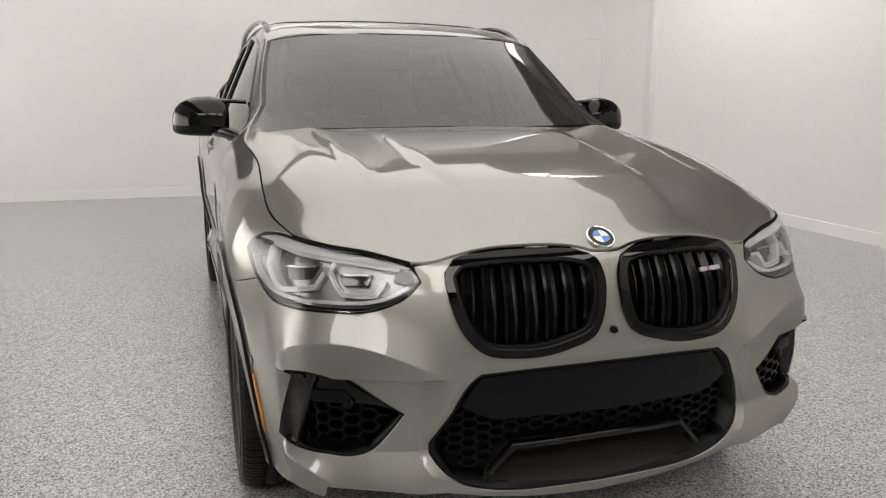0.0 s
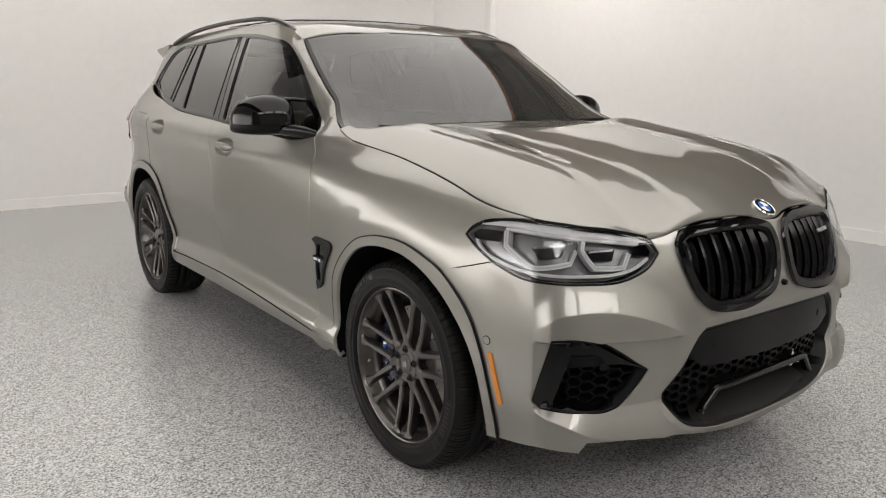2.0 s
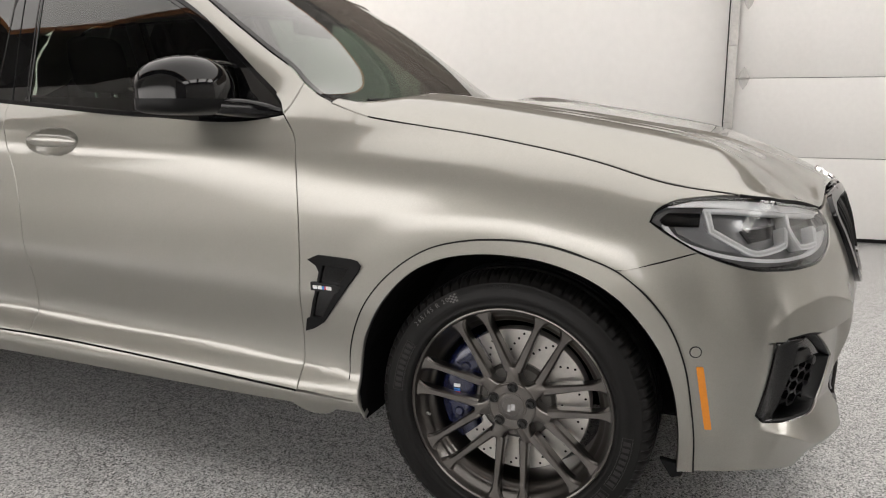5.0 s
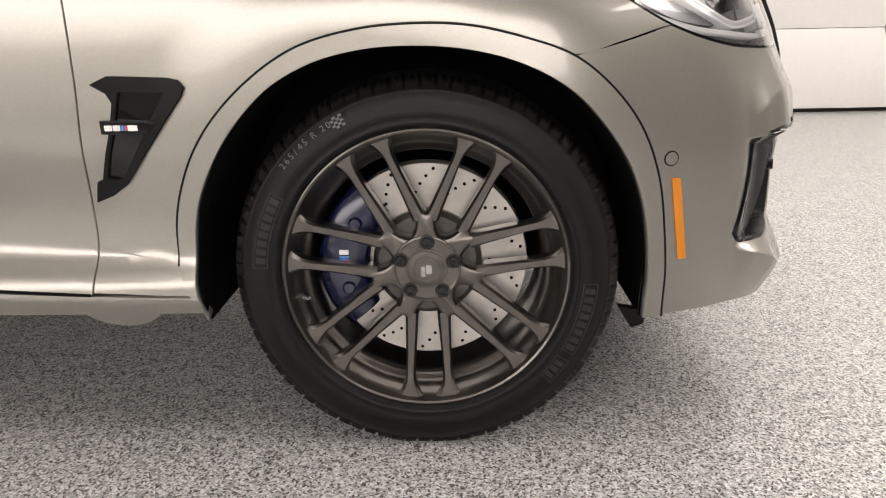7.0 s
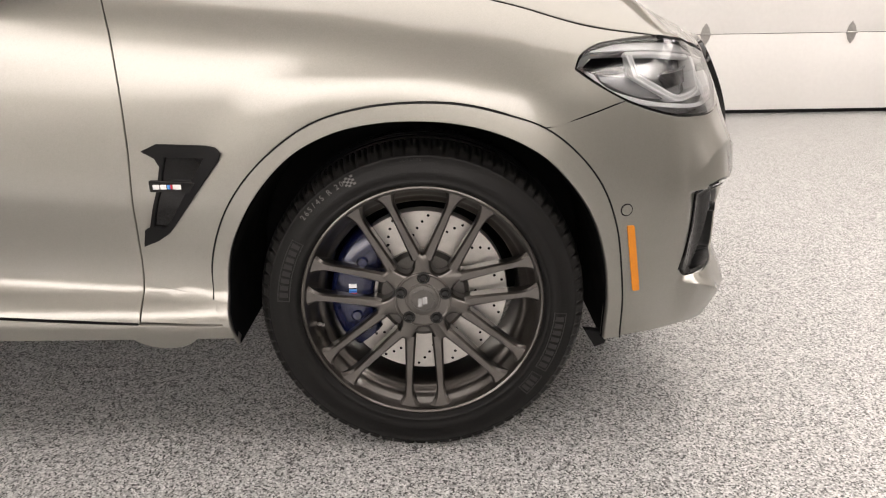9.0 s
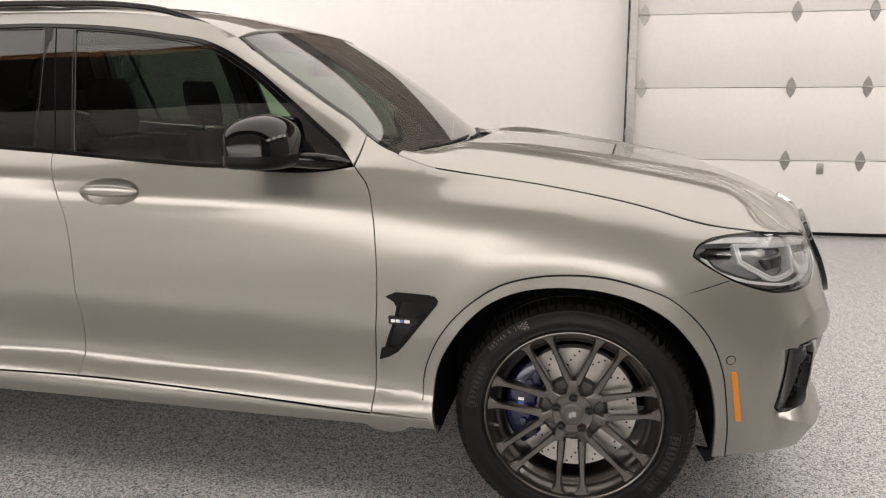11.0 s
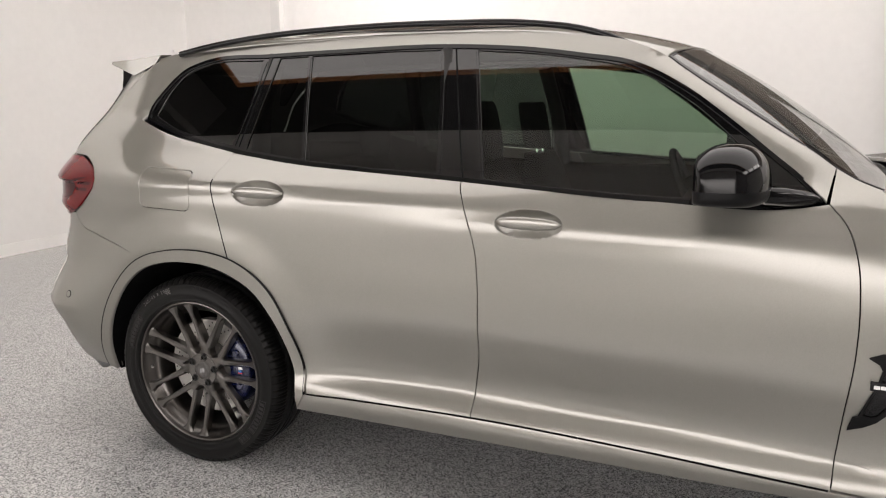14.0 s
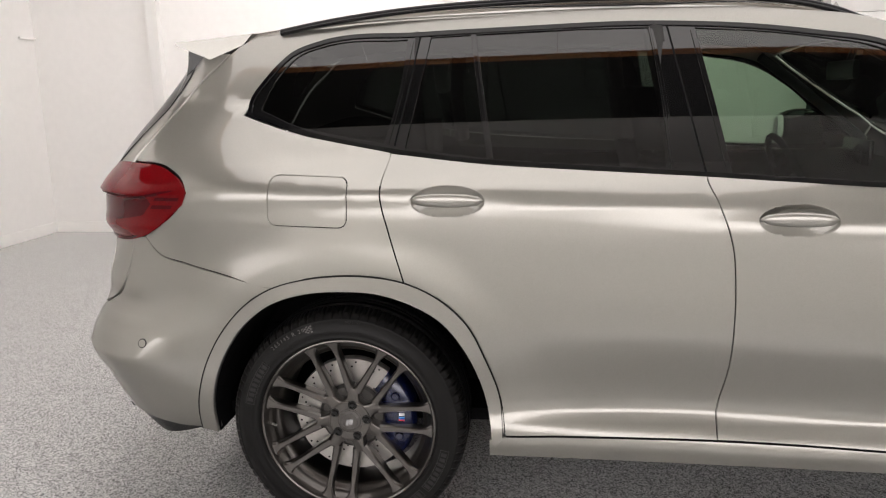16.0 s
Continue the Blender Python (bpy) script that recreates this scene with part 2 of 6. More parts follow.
def part(name, bm, mat, parent=None, label="", smooth=None):
    """Link a bmesh as one mesh object; smooth: angle in degrees under which edges are shaded round."""
    me = bpy.data.meshes.new(name)
    bmesh.ops.recalc_face_normals(bm, faces=bm.faces)
    if smooth:
        for f in bm.faces:
            f.smooth = True
        for e in bm.edges:
            if len(e.link_faces) == 2 and e.calc_face_angle(0) > radians(smooth):
                e.smooth = False
    bm.to_mesh(me)
    bm.free()
    me.materials.append(mat)
    ob = new(name, me)
    if parent is not None:
        ob.parent = parent
    if label:
        ob["label"] = label
    return ob


def box(bm, x0, x1, y0, y1, z0, z1, bevel=0.0):
    """Add a box, with rounded edges where bevel is given."""
    vs = [bm.verts.new(p) for p in ((x0, y0, z0), (x1, y0, z0), (x1, y1, z0), (x0, y1, z0), (x0, y0, z1), (x1, y0, z1), (x1, y1, z1), (x0, y1, z1))]
    fs = [bm.faces.new([vs[i] for i in q]) for q in ((3, 2, 1, 0), (4, 5, 6, 7), (0, 1, 5, 4), (1, 2, 6, 5), (2, 3, 7, 6), (3, 0, 4, 7))]
    if bevel:
        es = list({e for f in fs for e in f.edges})
        bmesh.ops.bevel(bm, geom=es, offset=bevel, segments=2, profile=0.5, affect="EDGES")
    return vs


def lathe(bm, prof, n=48, closed=False):
    """Revolve a profile of (radius, x) about the x axis."""
    rings = [[bm.verts.new((x, r * math.cos(a), r * math.sin(a))) for a in (2 * math.pi * k / n for k in range(n))] for r, x in prof]
    pairs = list(zip(rings, rings[1:])) + ([(rings[-1], rings[0])] if closed else [])
    for a, b in pairs:
        for k in range(n):
            bm.faces.new((a[k], a[(k + 1) % n], b[(k + 1) % n], b[k]))
    return rings


def tube(bm, pts, r, n=8, cap=True):
    """A round bar along points; r a number or one per point."""
    pts = [Vector(p) for p in pts]
    rr = [r] * len(pts) if not hasattr(r, "__len__") else r
    rings, up = [], Vector((0.13, 0.21, 0.97))
    for k, p in enumerate(pts):
        d = (pts[min(k + 1, len(pts) - 1)] - pts[max(k - 1, 0)]).normalized()
        a = d.cross(up)
        if a.length < 0.05:
            a = d.cross(Vector((1, 0, 0)))
        a.normalize()
        b = d.cross(a)
        rings.append([bm.verts.new(p + rr[k] * (a * math.cos(q) + b * math.sin(q))) for q in (2 * math.pi * j / n for j in range(n))])
    for a, b in zip(rings, rings[1:]):
        for j in range(n):
            bm.faces.new((a[j], a[(j + 1) % n], b[(j + 1) % n], b[j]))
    if cap:
        bm.faces.new(rings[0][::-1])
        bm.faces.new(rings[-1])


def loft(bm, rings, cap=True):
    """Skin a row of equal closed rings of points."""
    vs = [[bm.verts.new(tuple(p)) for p in r] for r in rings]
    n = len(vs[0])
    for a, b in zip(vs, vs[1:]):
        for j in range(n):
            bm.faces.new((a[j], a[(j + 1) % n], b[(j + 1) % n], b[j]))
    if cap:
        bm.faces.new(vs[0][::-1])
        bm.faces.new(vs[-1])
    return vs


def superring(cx, cy, cz, a, b, axis, n=24, p=2.6):
    """A rounded-rectangle ring of half sizes a, b across the axis 'x', 'y' or 'z'."""
    out = []
    for k in range(n):
        q = 2 * math.pi * k / n
        c, s = math.cos(q), math.sin(q)
        u, v = a * math.copysign(abs(c) ** (2 / p), c), b * math.copysign(abs(s) ** (2 / p), s)
        out.append({"x": (cx, cy + u, cz + v), "y": (cx + u, cy, cz + v), "z": (cx + u, cy + v, cz)}[axis])
    return out


def rounded(pts, step=0.02, closed=True, sharp=50):
    """A smooth line through points that keeps corners sharper than the given angle."""
    P = np.asarray(pts, float)
    n = len(P)
    A = np.roll(P, 1, 0) if closed else np.vstack([P[:1], P[:-1]])
    B = np.roll(P, -1, 0) if closed else np.vstack([P[1:], P[-1:]])
    d0, d1 = P - A, B - P
    l0, l1 = np.linalg.norm(d0, axis=1) + 1e-9, np.linalg.norm(d1, axis=1) + 1e-9
    ang = np.degrees(np.arccos(np.clip((d0 * d1).sum(1) / l0 / l1, -1, 1)))
    T = (d0 / l0[:, None] * l1[:, None] + d1 / l1[:, None] * l0[:, None]) / (l0 + l1)[:, None]
    corner = ang > sharp
    out = []
    for k in range(n if closed else n - 1):
        j = (k + 1) % n
        L = l1[k]
        m0 = d1[k] if corner[k] or (not closed and k == 0) else T[k] * L
        m1 = d1[k] if corner[j] or (not closed and j == n - 1) else T[j] * L
        for q in np.arange(0, 1, 1 / max(1, math.ceil(L / step))):
            h = (2 * q**3 - 3 * q**2 + 1) * P[k] + (q**3 - 2 * q**2 + q) * m0 + (3 * q**2 - 2 * q**3) * P[j] + (q**3 - q**2) * m1
            out.append(h)
    if not closed:
        out.append(P[-1])
    return np.array(out)


def inside(P, loop):
    """Which of the points P lie in the closed line."""
    x, y = P[:, 0], P[:, 1]
    hit = np.zeros(len(P), bool)
    for (x0, y0), (x1, y1) in zip(loop, np.roll(loop, -1, 0)):
        if y0 != y1:
            hit ^= ((y0 > y) != (y1 > y)) & (x < (x1 - x0) * (y - y0) / (y1 - y0) + x0)
    return hit


def shrink(loop, gap):
    """Draw a closed line in by gap."""
    a, b = np.roll(loop, 1, 0), np.roll(loop, -1, 0)
    t = b - a
    t /= np.linalg.norm(t, axis=1)[:, None] + 1e-12
    area = 0.5 * np.sum(loop[:, 0] * b[:, 1] - b[:, 0] * loop[:, 1])
    nrm = np.stack([-t[:, 1], t[:, 0]], 1) * np.sign(area)
    return loop + nrm * gap


def sheet(outline, surf, h=0.03, holes=(), gap=0.0025, rim=0.012, seam=None, sharp=50, rows=None):
    """A panel cut from a surface surf(a, b) along an outline, with turned-in edges: places, faces, normals.
    seam: a value of a along which the outline stays open for the mirrored half."""
    loops = []
    for k, o in enumerate((outline, *holes)):
        r = rounded(o, h * 0.6, sharp=sharp)
        s = shrink(r, gap if k == 0 else -gap)
        if seam is not None:
            on = np.abs(r[:, 0] - seam) < 1e-4
            s[on, 0] = seam
        loops.append(s)
    lo, hi = loops[0].min(0), loops[0].max(0)
    gx, gy = np.meshgrid(np.arange(lo[0] + h * 0.5, hi[0], h), np.arange(lo[1] + h * 0.5, hi[1], h))
    G = np.stack([gx.ravel(), gy.ravel()], 1)
    ok = inside(G, loops[0])
    for l in loops[1:]:
        ok &= ~inside(G, l)
    G = G[ok]
    if len(G):
        allb = np.vstack(loops)
        d = np.min(np.hypot(G[:, None, 0] - allb[None, :, 0], G[:, None, 1] - allb[None, :, 1]), 1)
        G = G[d > h * 0.45]
    edges, pts, n0 = [], [], 0
    for l in loops:
        edges += [(n0 + i, n0 + (i + 1) % len(l)) for i in range(len(l))]
        n0 += len(l)
        pts.append(l)
    if rows is not None:
        allb = np.vstack(loops)
        near = lambda P, Q, r: np.min(np.hypot(P[:, None, 0] - Q[None, :, 0], P[:, None, 1] - Q[None, :, 1]), 1) > r
        R = rows[inside(rows, loops[0])]
        for l in loops[1:]:
            R = R[~inside(R, l)]
        R = R[near(R, allb, 0.004)]
        G = np.vstack([G[near(G, R, 0.007)], R])
    pts = np.vstack(pts + [G])
    v2, _, tris, *_ = delaunay_2d_cdt([Vector(p) for p in pts], edges, [], 0, 1e-6)
    v2 = np.array([tuple(v) for v in v2])
    tris = np.array([t for t in tris if len(t) == 3])
    c = v2[tris].mean(1)
    keep = inside(c, loops[0])
    for l in loops[1:]:
        keep &= ~inside(c, l)
    tris = tris[keep]
    V = surf(v2[:, 0], v2[:, 1])
    e = 1e-3
    du, dv = surf(v2[:, 0] + e, v2[:, 1]) - V, surf(v2[:, 0], v2[:, 1] + e) - V
    N = np.cross(du, dv)
    N /= np.linalg.norm(N, axis=1)[:, None] + 1e-12
    if rim:
        count = {}
        for t in tris:
            for i in range(3):
                a, b = int(t[i]), int(t[(i + 1) % 3])
                count[(a, b)] = 1
        border = [(a, b) for a, b in count if (b, a) not in count]
        if seam is not None:
            border = [(a, b) for a, b in border if not (abs(v2[a, 0] - seam) < 1e-4 and abs(v2[b, 0] - seam) < 1e-4)]
        ids = sorted({i for ab in border for i in ab})
        where = {i: k for k, i in enumerate(ids)}
        outw = np.zeros((len(ids), 3))
        for a, b in border:
            w = np.cross(V[b] - V[a], N[a])
            outw[where[a]] += w
            outw[where[b]] += w
        outw /= np.linalg.norm(outw, axis=1)[:, None] + 1e-12
        n = len(V)
        R0, R1 = V[ids] - N[ids] * 0.0012 + outw * 0.0008, V[ids] - N[ids] * rim
        M0 = N[ids] + outw
        M0 /= np.linalg.norm(M0, axis=1)[:, None] + 1e-12
        V, N = np.vstack([V, R0, R1]), np.vstack([N, M0, outw])
        k1 = len(ids)
        extra = []
        for a, b in border:
            i, j = n + where[a], n + where[b]
            extra += [(b, a, i), (b, i, j), (j, i, i + k1), (j, i + k1, j + k1)]
        tris = np.vstack([tris, np.array(extra)]) if extra else tris
    return V, tris, N


def flip(S):
    """The mirror image of a panel across the car's middle."""
    V, F, N = S
    return V * [-1, 1, 1], F[:, ::-1], N * [-1, 1, 1]


def both(S):
    """A panel and its mirror image as one mesh."""
    V, F, N = S
    V2, F2, N2 = flip(S)
    return np.vstack([V, V2]), np.vstack([F, F2 + len(V)]), np.vstack([N, N2])


def outside(S, centre=(0, 1.4, 0.8)):
    """Turn a panel so that its normals point away from the car's middle."""
    V, F, N = S
    c = np.array(centre)
    if ((V - c) * N).sum() < 0:
        return V, F[:, ::-1], -N
    return S


def skin(name, S, mat, parent, label=""):
    """Link a panel as one mesh object."""
    return put(name, S[0], S[1], mat, parent, S[2], label=label)


def flank_out(out, glassy=False):
    return lambda u, z: flank(u, z, out, glassy)


def pair(name, outline, mat, parent, out=0.0, label="", glassy=False, **kw):
    """The same flank panel on the left and on the right side; returns (left, right)."""
    S = outside(sheet(outline, flank_out(out, glassy), **kw))
    par = parent if isinstance(parent, (tuple, list)) else (parent, parent)
    return skin(name, S, mat, par[0], label), skin(name, flip(S), mat, par[1], label)


# ---- shape arithmetic ----
def hermite(xs, Y, x):
    """Smooth curve through values Y (k or k x n) at knots xs, read at x (n)."""
    xs, Y, x = np.asarray(xs, float), np.asarray(Y, float), np.asarray(x, float)
    if Y.ndim == 1:
        Y = np.repeat(Y[:, None], x.size, 1)
    d = np.diff(Y, axis=0) / np.diff(xs)[:, None]
    m = np.empty_like(Y)
    m[0], m[-1] = d[0], d[-1]
    h = np.diff(xs)[:, None]
    m[1:-1] = (d[:-1] * h[1:] + d[1:] * h[:-1]) / (h[1:] + h[:-1])
    k = np.clip(np.searchsorted(xs, x) - 1, 0, len(xs) - 2)
    n = np.arange(x.size)
    w = xs[k + 1] - xs[k]
    t = np.clip((x - xs[k]) / w, -0.6, 1.6)
    y0, y1, m0, m1 = Y[k, n], Y[k + 1, n], m[k, n] * w, m[k + 1, n] * w
    out = (2 * t**3 - 3 * t**2 + 1) * y0 + (t**3 - 2 * t**2 + t) * m0 + (3 * t**2 - 2 * t**3) * y1 + (t**3 - t**2) * m1
    return np.where(t < 0, y0 + m0 * t, np.where(t > 1, y1 + m1 * (t - 1), out))


# plan outline of the car at its widest, from the middle of the nose to the middle of the tail
PLAN_X = [-0.25, 0, 0.25, 0.48, 0.68, 0.80, 0.868, 0.905, 0.942, 0.950, 0.945, 0.935, 0.940, 0.952, 0.957, 0.945, 0.905, 0.83, 0.70, 0.40, 0, -0.4]
PLAN_Y = [-0.862, -0.870, -0.862, -0.82, -0.755, -0.69, -0.60, -0.46, -0.27, 0.0, 0.45, 1.1, 1.8, 2.4, 2.86, 3.08, 3.34, 3.57, 3.71, 3.80, 3.825, 3.80]
_q = np.r_[0, np.cumsum(np.hypot(np.diff(PLAN_X), np.diff(PLAN_Y)))]
_q = _q - _q[PLAN_Y.index(0.0)]
U0, U1 = float(_q[1]), float(_q[-2])


def plan(u):
    """Place and outward normal on the plan outline, u metres along it from the front axle."""
    x, y = hermite(_q, PLAN_X, u), hermite(_q, PLAN_Y, u)
    e = 1e-3
    dx, dy = hermite(_q, PLAN_X, u + e) - x, hermite(_q, PLAN_Y, u + e) - y
    l = np.hypot(dx, dy)
    return x, y, dy / l, -dx / l


def at_y(y):
    """u on the flank for a y."""
    g = np.linspace(U0, U1, 800)
    return float(np.interp(y, hermite(_q, PLAN_Y, g), g))


SECTIONS = []


def section(u, *pairs):
    """One upright section of the shell: heights and how far the skin stands out from the plan outline there."""
    SECTIONS.append((u, pairs[0::2], pairs[1::2]))


section(U0, 0.20, -0.05, 0.28, -0.02, 0.40, 0, 0.62, 0.004, 0.75, -0.01, 0.85, -0.035, 0.93, -0.075, 1.02, -0.20)
section(U0 + 0.48, 0.20, -0.05, 0.28, -0.01, 0.40, 0, 0.62, 0.004, 0.75, -0.022, 0.83, -0.052, 0.93, -0.11, 1.02, -0.22)
section(U0 + 0.80, 0.20, -0.05, 0.28, -0.02, 0.40, 0, 0.60, 0.0, 0.72, -0.028, 0.83, -0.065, 0.93, -0.115, 1.02, -0.22)
section(-0.60, 0.20, -0.04, 0.28, -0.03, 0.40, -0.012, 0.60, 0.0, 0.72, -0.015, 0.83, -0.04, 0.93, -0.09, 1.02, -0.19)
section(-0.30, 0.20, -0.045, 0.28, -0.035, 0.40, -0.02, 0.60, 0.0, 0.75, 0.0, 0.85, -0.017, 0.93, -0.055, 1.02, -0.14, 1.08, -0.24)
section(0.0, 0.20, -0.045, 0.28, -0.035, 0.40, -0.02, 0.60, 0.0, 0.75, 0.002, 0.88, -0.006, 0.97, -0.04, 1.03, -0.09, 1.09, -0.18)
section(0.55, 0.20, -0.06, 0.25, -0.035, 0.29, -0.018, 0.322, -0.009, 0.350, -0.015, 0.388, -0.036, 0.400, -0.041, 0.414, -0.042, 0.46, -0.038, 0.545, -0.022, 0.615, -0.006, 0.72, 0.002, 0.88, 0.0, 0.96, -0.012, 1.00, -0.024, 1.06, -0.058, 1.12, -0.09, 1.2, -0.165, 1.62, -0.43)
section(1.2, 0.20, -0.06, 0.25, -0.035, 0.30, -0.014, 0.340, -0.004, 0.37, -0.014, 0.415, -0.046, 0.428, -0.053, 0.442, -0.054, 0.49, -0.048, 0.560, -0.029, 0.632, -0.008, 0.655, -0.003, 0.74, 0.001, 0.88, 0.0, 0.98, -0.002, 1.022, -0.006, 1.06, -0.028, 1.12, -0.064, 1.2, -0.105, 1.3, -0.142, 1.62, -0.285)
section(2.0, 0.20, -0.07, 0.27, -0.035, 0.32, -0.014, 0.365, -0.004, 0.40, -0.014, 0.442, -0.046, 0.454, -0.052, 0.468, -0.053, 0.52, -0.046, 0.59, -0.028, 0.668, -0.007, 0.692, -0.002, 0.77, 0.001, 0.90, 0.0, 1.05, -0.002, 1.085, -0.006, 1.12, -0.028, 1.17, -0.072, 1.23, -0.105, 1.3, -0.132, 1.62, -0.282)
section(2.75, 0.20, -0.06, 0.30, -0.035, 0.45, -0.02, 0.60, -0.004, 0.80, 0.0, 0.95, -0.002, 1.08, -0.004, 1.135, -0.012, 1.165, -0.045, 1.20, -0.095, 1.28, -0.163, 1.40, -0.215, 1.60, -0.30)
section(at_y(3.12), 0.20, -0.06, 0.30, -0.04, 0.45, -0.02, 0.60, -0.006, 0.80, -0.004, 0.95, -0.012, 1.06, -0.010, 1.14, -0.016, 1.175, -0.038, 1.22, -0.075, 1.30, -0.135, 1.40, -0.20, 1.60, -0.31)
section(at_y(3.45), 0.20, -0.12, 0.30, -0.07, 0.42, -0.005, 0.55, 0.025, 0.66, 0.02, 0.80, -0.015, 0.95, -0.03, 1.06, -0.025, 1.13, -0.032, 1.22, -0.075, 1.40, -0.22, 1.60, -0.34)
section(at_y(3.68), 0.20, -0.14, 0.30, -0.06, 0.42, 0.005, 0.55, 0.05, 0.66, 0.045, 0.80, 0.0, 0.95, -0.035, 1.06, -0.025, 1.13, -0.035, 1.22, -0.085, 1.40, -0.24, 1.60, -0.40)
section(U1, 0.20, -0.14, 0.30, -0.06, 0.42, 0.005, 0.55, 0.05, 0.66, 0.045, 0.80, -0.02, 0.95, -0.05, 1.06, -0.05, 1.13, -0.07, 1.22, -0.13, 1.40, -0.28, 1.60, -0.42)


def brow_line(u):
    """Height of the crease over the side air inlet."""
    return np.maximum(hermite([-1.10, -0.98, -0.87, -0.75, -0.68, -0.63], [0.602, 0.654, 0.683, 0.687, 0.672, 0.635], u), 0.602)


def flank(u, z, out=0.0, glassy=False):
    """The shell round the car: places for arrays u, z, pushed out by out."""
    u, z = np.asarray(u, float), np.asarray(z, float)
    o = np.stack([hermite(zs, os, z) for _, zs, os in SECTIONS])
    o = hermite([s[0] for s in SECTIONS], o, u) + out
    # crease over the side air inlet, an upright band below it, and the pocket that holds the inlet
    brow, step = brow_line(u), 0.602
    ends = np.clip((u + 1.11) / 0.09, 0, 1) * np.clip((-0.612 - u) / 0.06, 0, 1)
    ends = ends * ends * (3 - 2 * ends)
    top = 0.017 * np.clip(1 - (z - brow) / 0.105, 0, 1) ** 1.6
    band = 0.017 - 0.004 * np.clip((brow - z) / 0.06, 0, 1)
    lip = hermite([-1.18, -1.10, -0.93, -0.79, -0.73, -0.67, -0.60], [0.272, 0.284, 0.302, 0.318, 0.346, 0.368, 0.384], u)
    shelf = np.clip((0.396 - z) / np.maximum(0.396 - lip, 0.008), 0, 1)
    deep = 0.013 - 0.036 * np.clip((step - z) / 0.010, 0, 1)
    deep = deep + (0.024 - deep) * shelf
    deep = np.where(z < lip, 0.024 * np.clip(1 - (lip - z) / 0.12, 0, 1), deep)
    o = o + ends * np.where(z > brow, top, np.where(z > step, band, deep))
    # chamfer that leads into the lower inlet
    if (u < -0.9).any():
        P, A = np.stack([u, z], -1), np.array(HEX)
        B = np.roll(A, -1, 0)[:-1]
        A = A[:-1]
        q = np.clip(((P[:, None] - A) * (B - A)).sum(-1) / ((B - A) ** 2).sum(-1), 0, 1)
        d = np.min(np.linalg.norm(P[:, None] - A - q[..., None] * (B - A), axis=-1), 1)
        d = np.where(inside(P, np.array(HEX)), 0.0, d)
        o = o - 0.014 * np.clip(1 - d / 0.028, 0, 1) * np.clip((z - 0.27) / 0.06, 0, 1)
    # flares round the wheel arches
    for u0, z0, a, b in ((0.0, 0.36, 0.480, 0.465), (2.85, 0.36, 0.505, 0.522)):
        r = np.hypot((u - u0) / a, (z - z0) / b)
        f = np.clip((1.32 - r) / 0.27, 0, 1)
        o = o + 0.007 * f * f * (3 - 2 * f) * np.clip((z - 0.25) / 0.1, 0, 1)
    # crease and hollow across the rear bumper
    back = np.clip((u - 3.36) / 0.24, 0, 1)
    o = o + back * back * (3 - 2 * back) * (0.026 * np.clip(1 - np.abs(z - 0.585) / 0.095, 0, 1) - 0.018 * np.exp(-(((z - 0.745) / 0.05) ** 2)))
    x, y, nx, ny = plan(u)
    # the glasshouse above the belt leans in as one even curve
    belt = hermite([0.70, 1.19, 1.77, 2.40, 2.69, 3.0, 3.2, 3.6], [1.12, 1.118, 1.157, 1.198, 1.232, 1.295, 1.355, 1.40], u)
    w = np.clip((z - belt + 0.005) / 0.045, 0, 1) * np.clip((u - 0.62) / 0.25, 0, 1) * np.clip((3.50 - u) / 0.30, 0, 1)
    w = np.ones_like(w) if glassy else w * w * (3 - 2 * w)
    lean = 0.868 - 0.40 * (z - 1.14) - 0.11 * (z - 1.14) ** 2 - np.where(u > 1.6, 0.016, 0.020) * (u - 1.6) ** 2 - 0.10 * np.clip(1.45 - u, 0, 0.7) ** 2
    # the screen pillar rounds in towards the windscreen
    ws = np.interp(z, [p[1] for p in WS_EDGE], [p[0] for p in WS_EDGE])
    turn = np.clip(1 - (u - ws) / 0.080, 0, 1.2) * np.clip((z - 1.18) / 0.08, 0, 1) * np.clip((1.60 - z) / 0.05, 0, 1)
    o = o * (1 - w) + (lean + out - x - 0.012 * turn * turn) * w
    return np.stack([x + nx * o, y + ny * o, z], -1)


# ---- the room ----
def slab(name, x0, x1, y0, y1, z0, z1, mat, label, category, holes=()):
    bm = bmesh.new()
    box(bm, x0, x1, y0, y1, z0, z1)
    return tagged(part(name, bm, mat), label, category, kind="structure")




def floor_rise(x, y):
    """The slab stands a little higher under the tail of the car and falls away to the walls."""
    side = np.clip((4.3 - np.abs(x)) / 2.4, 0, 1)
    return 0.034 * np.exp(-(((y - 2.9) / 1.45) ** 2)) * side * side * (3 - 2 * side)


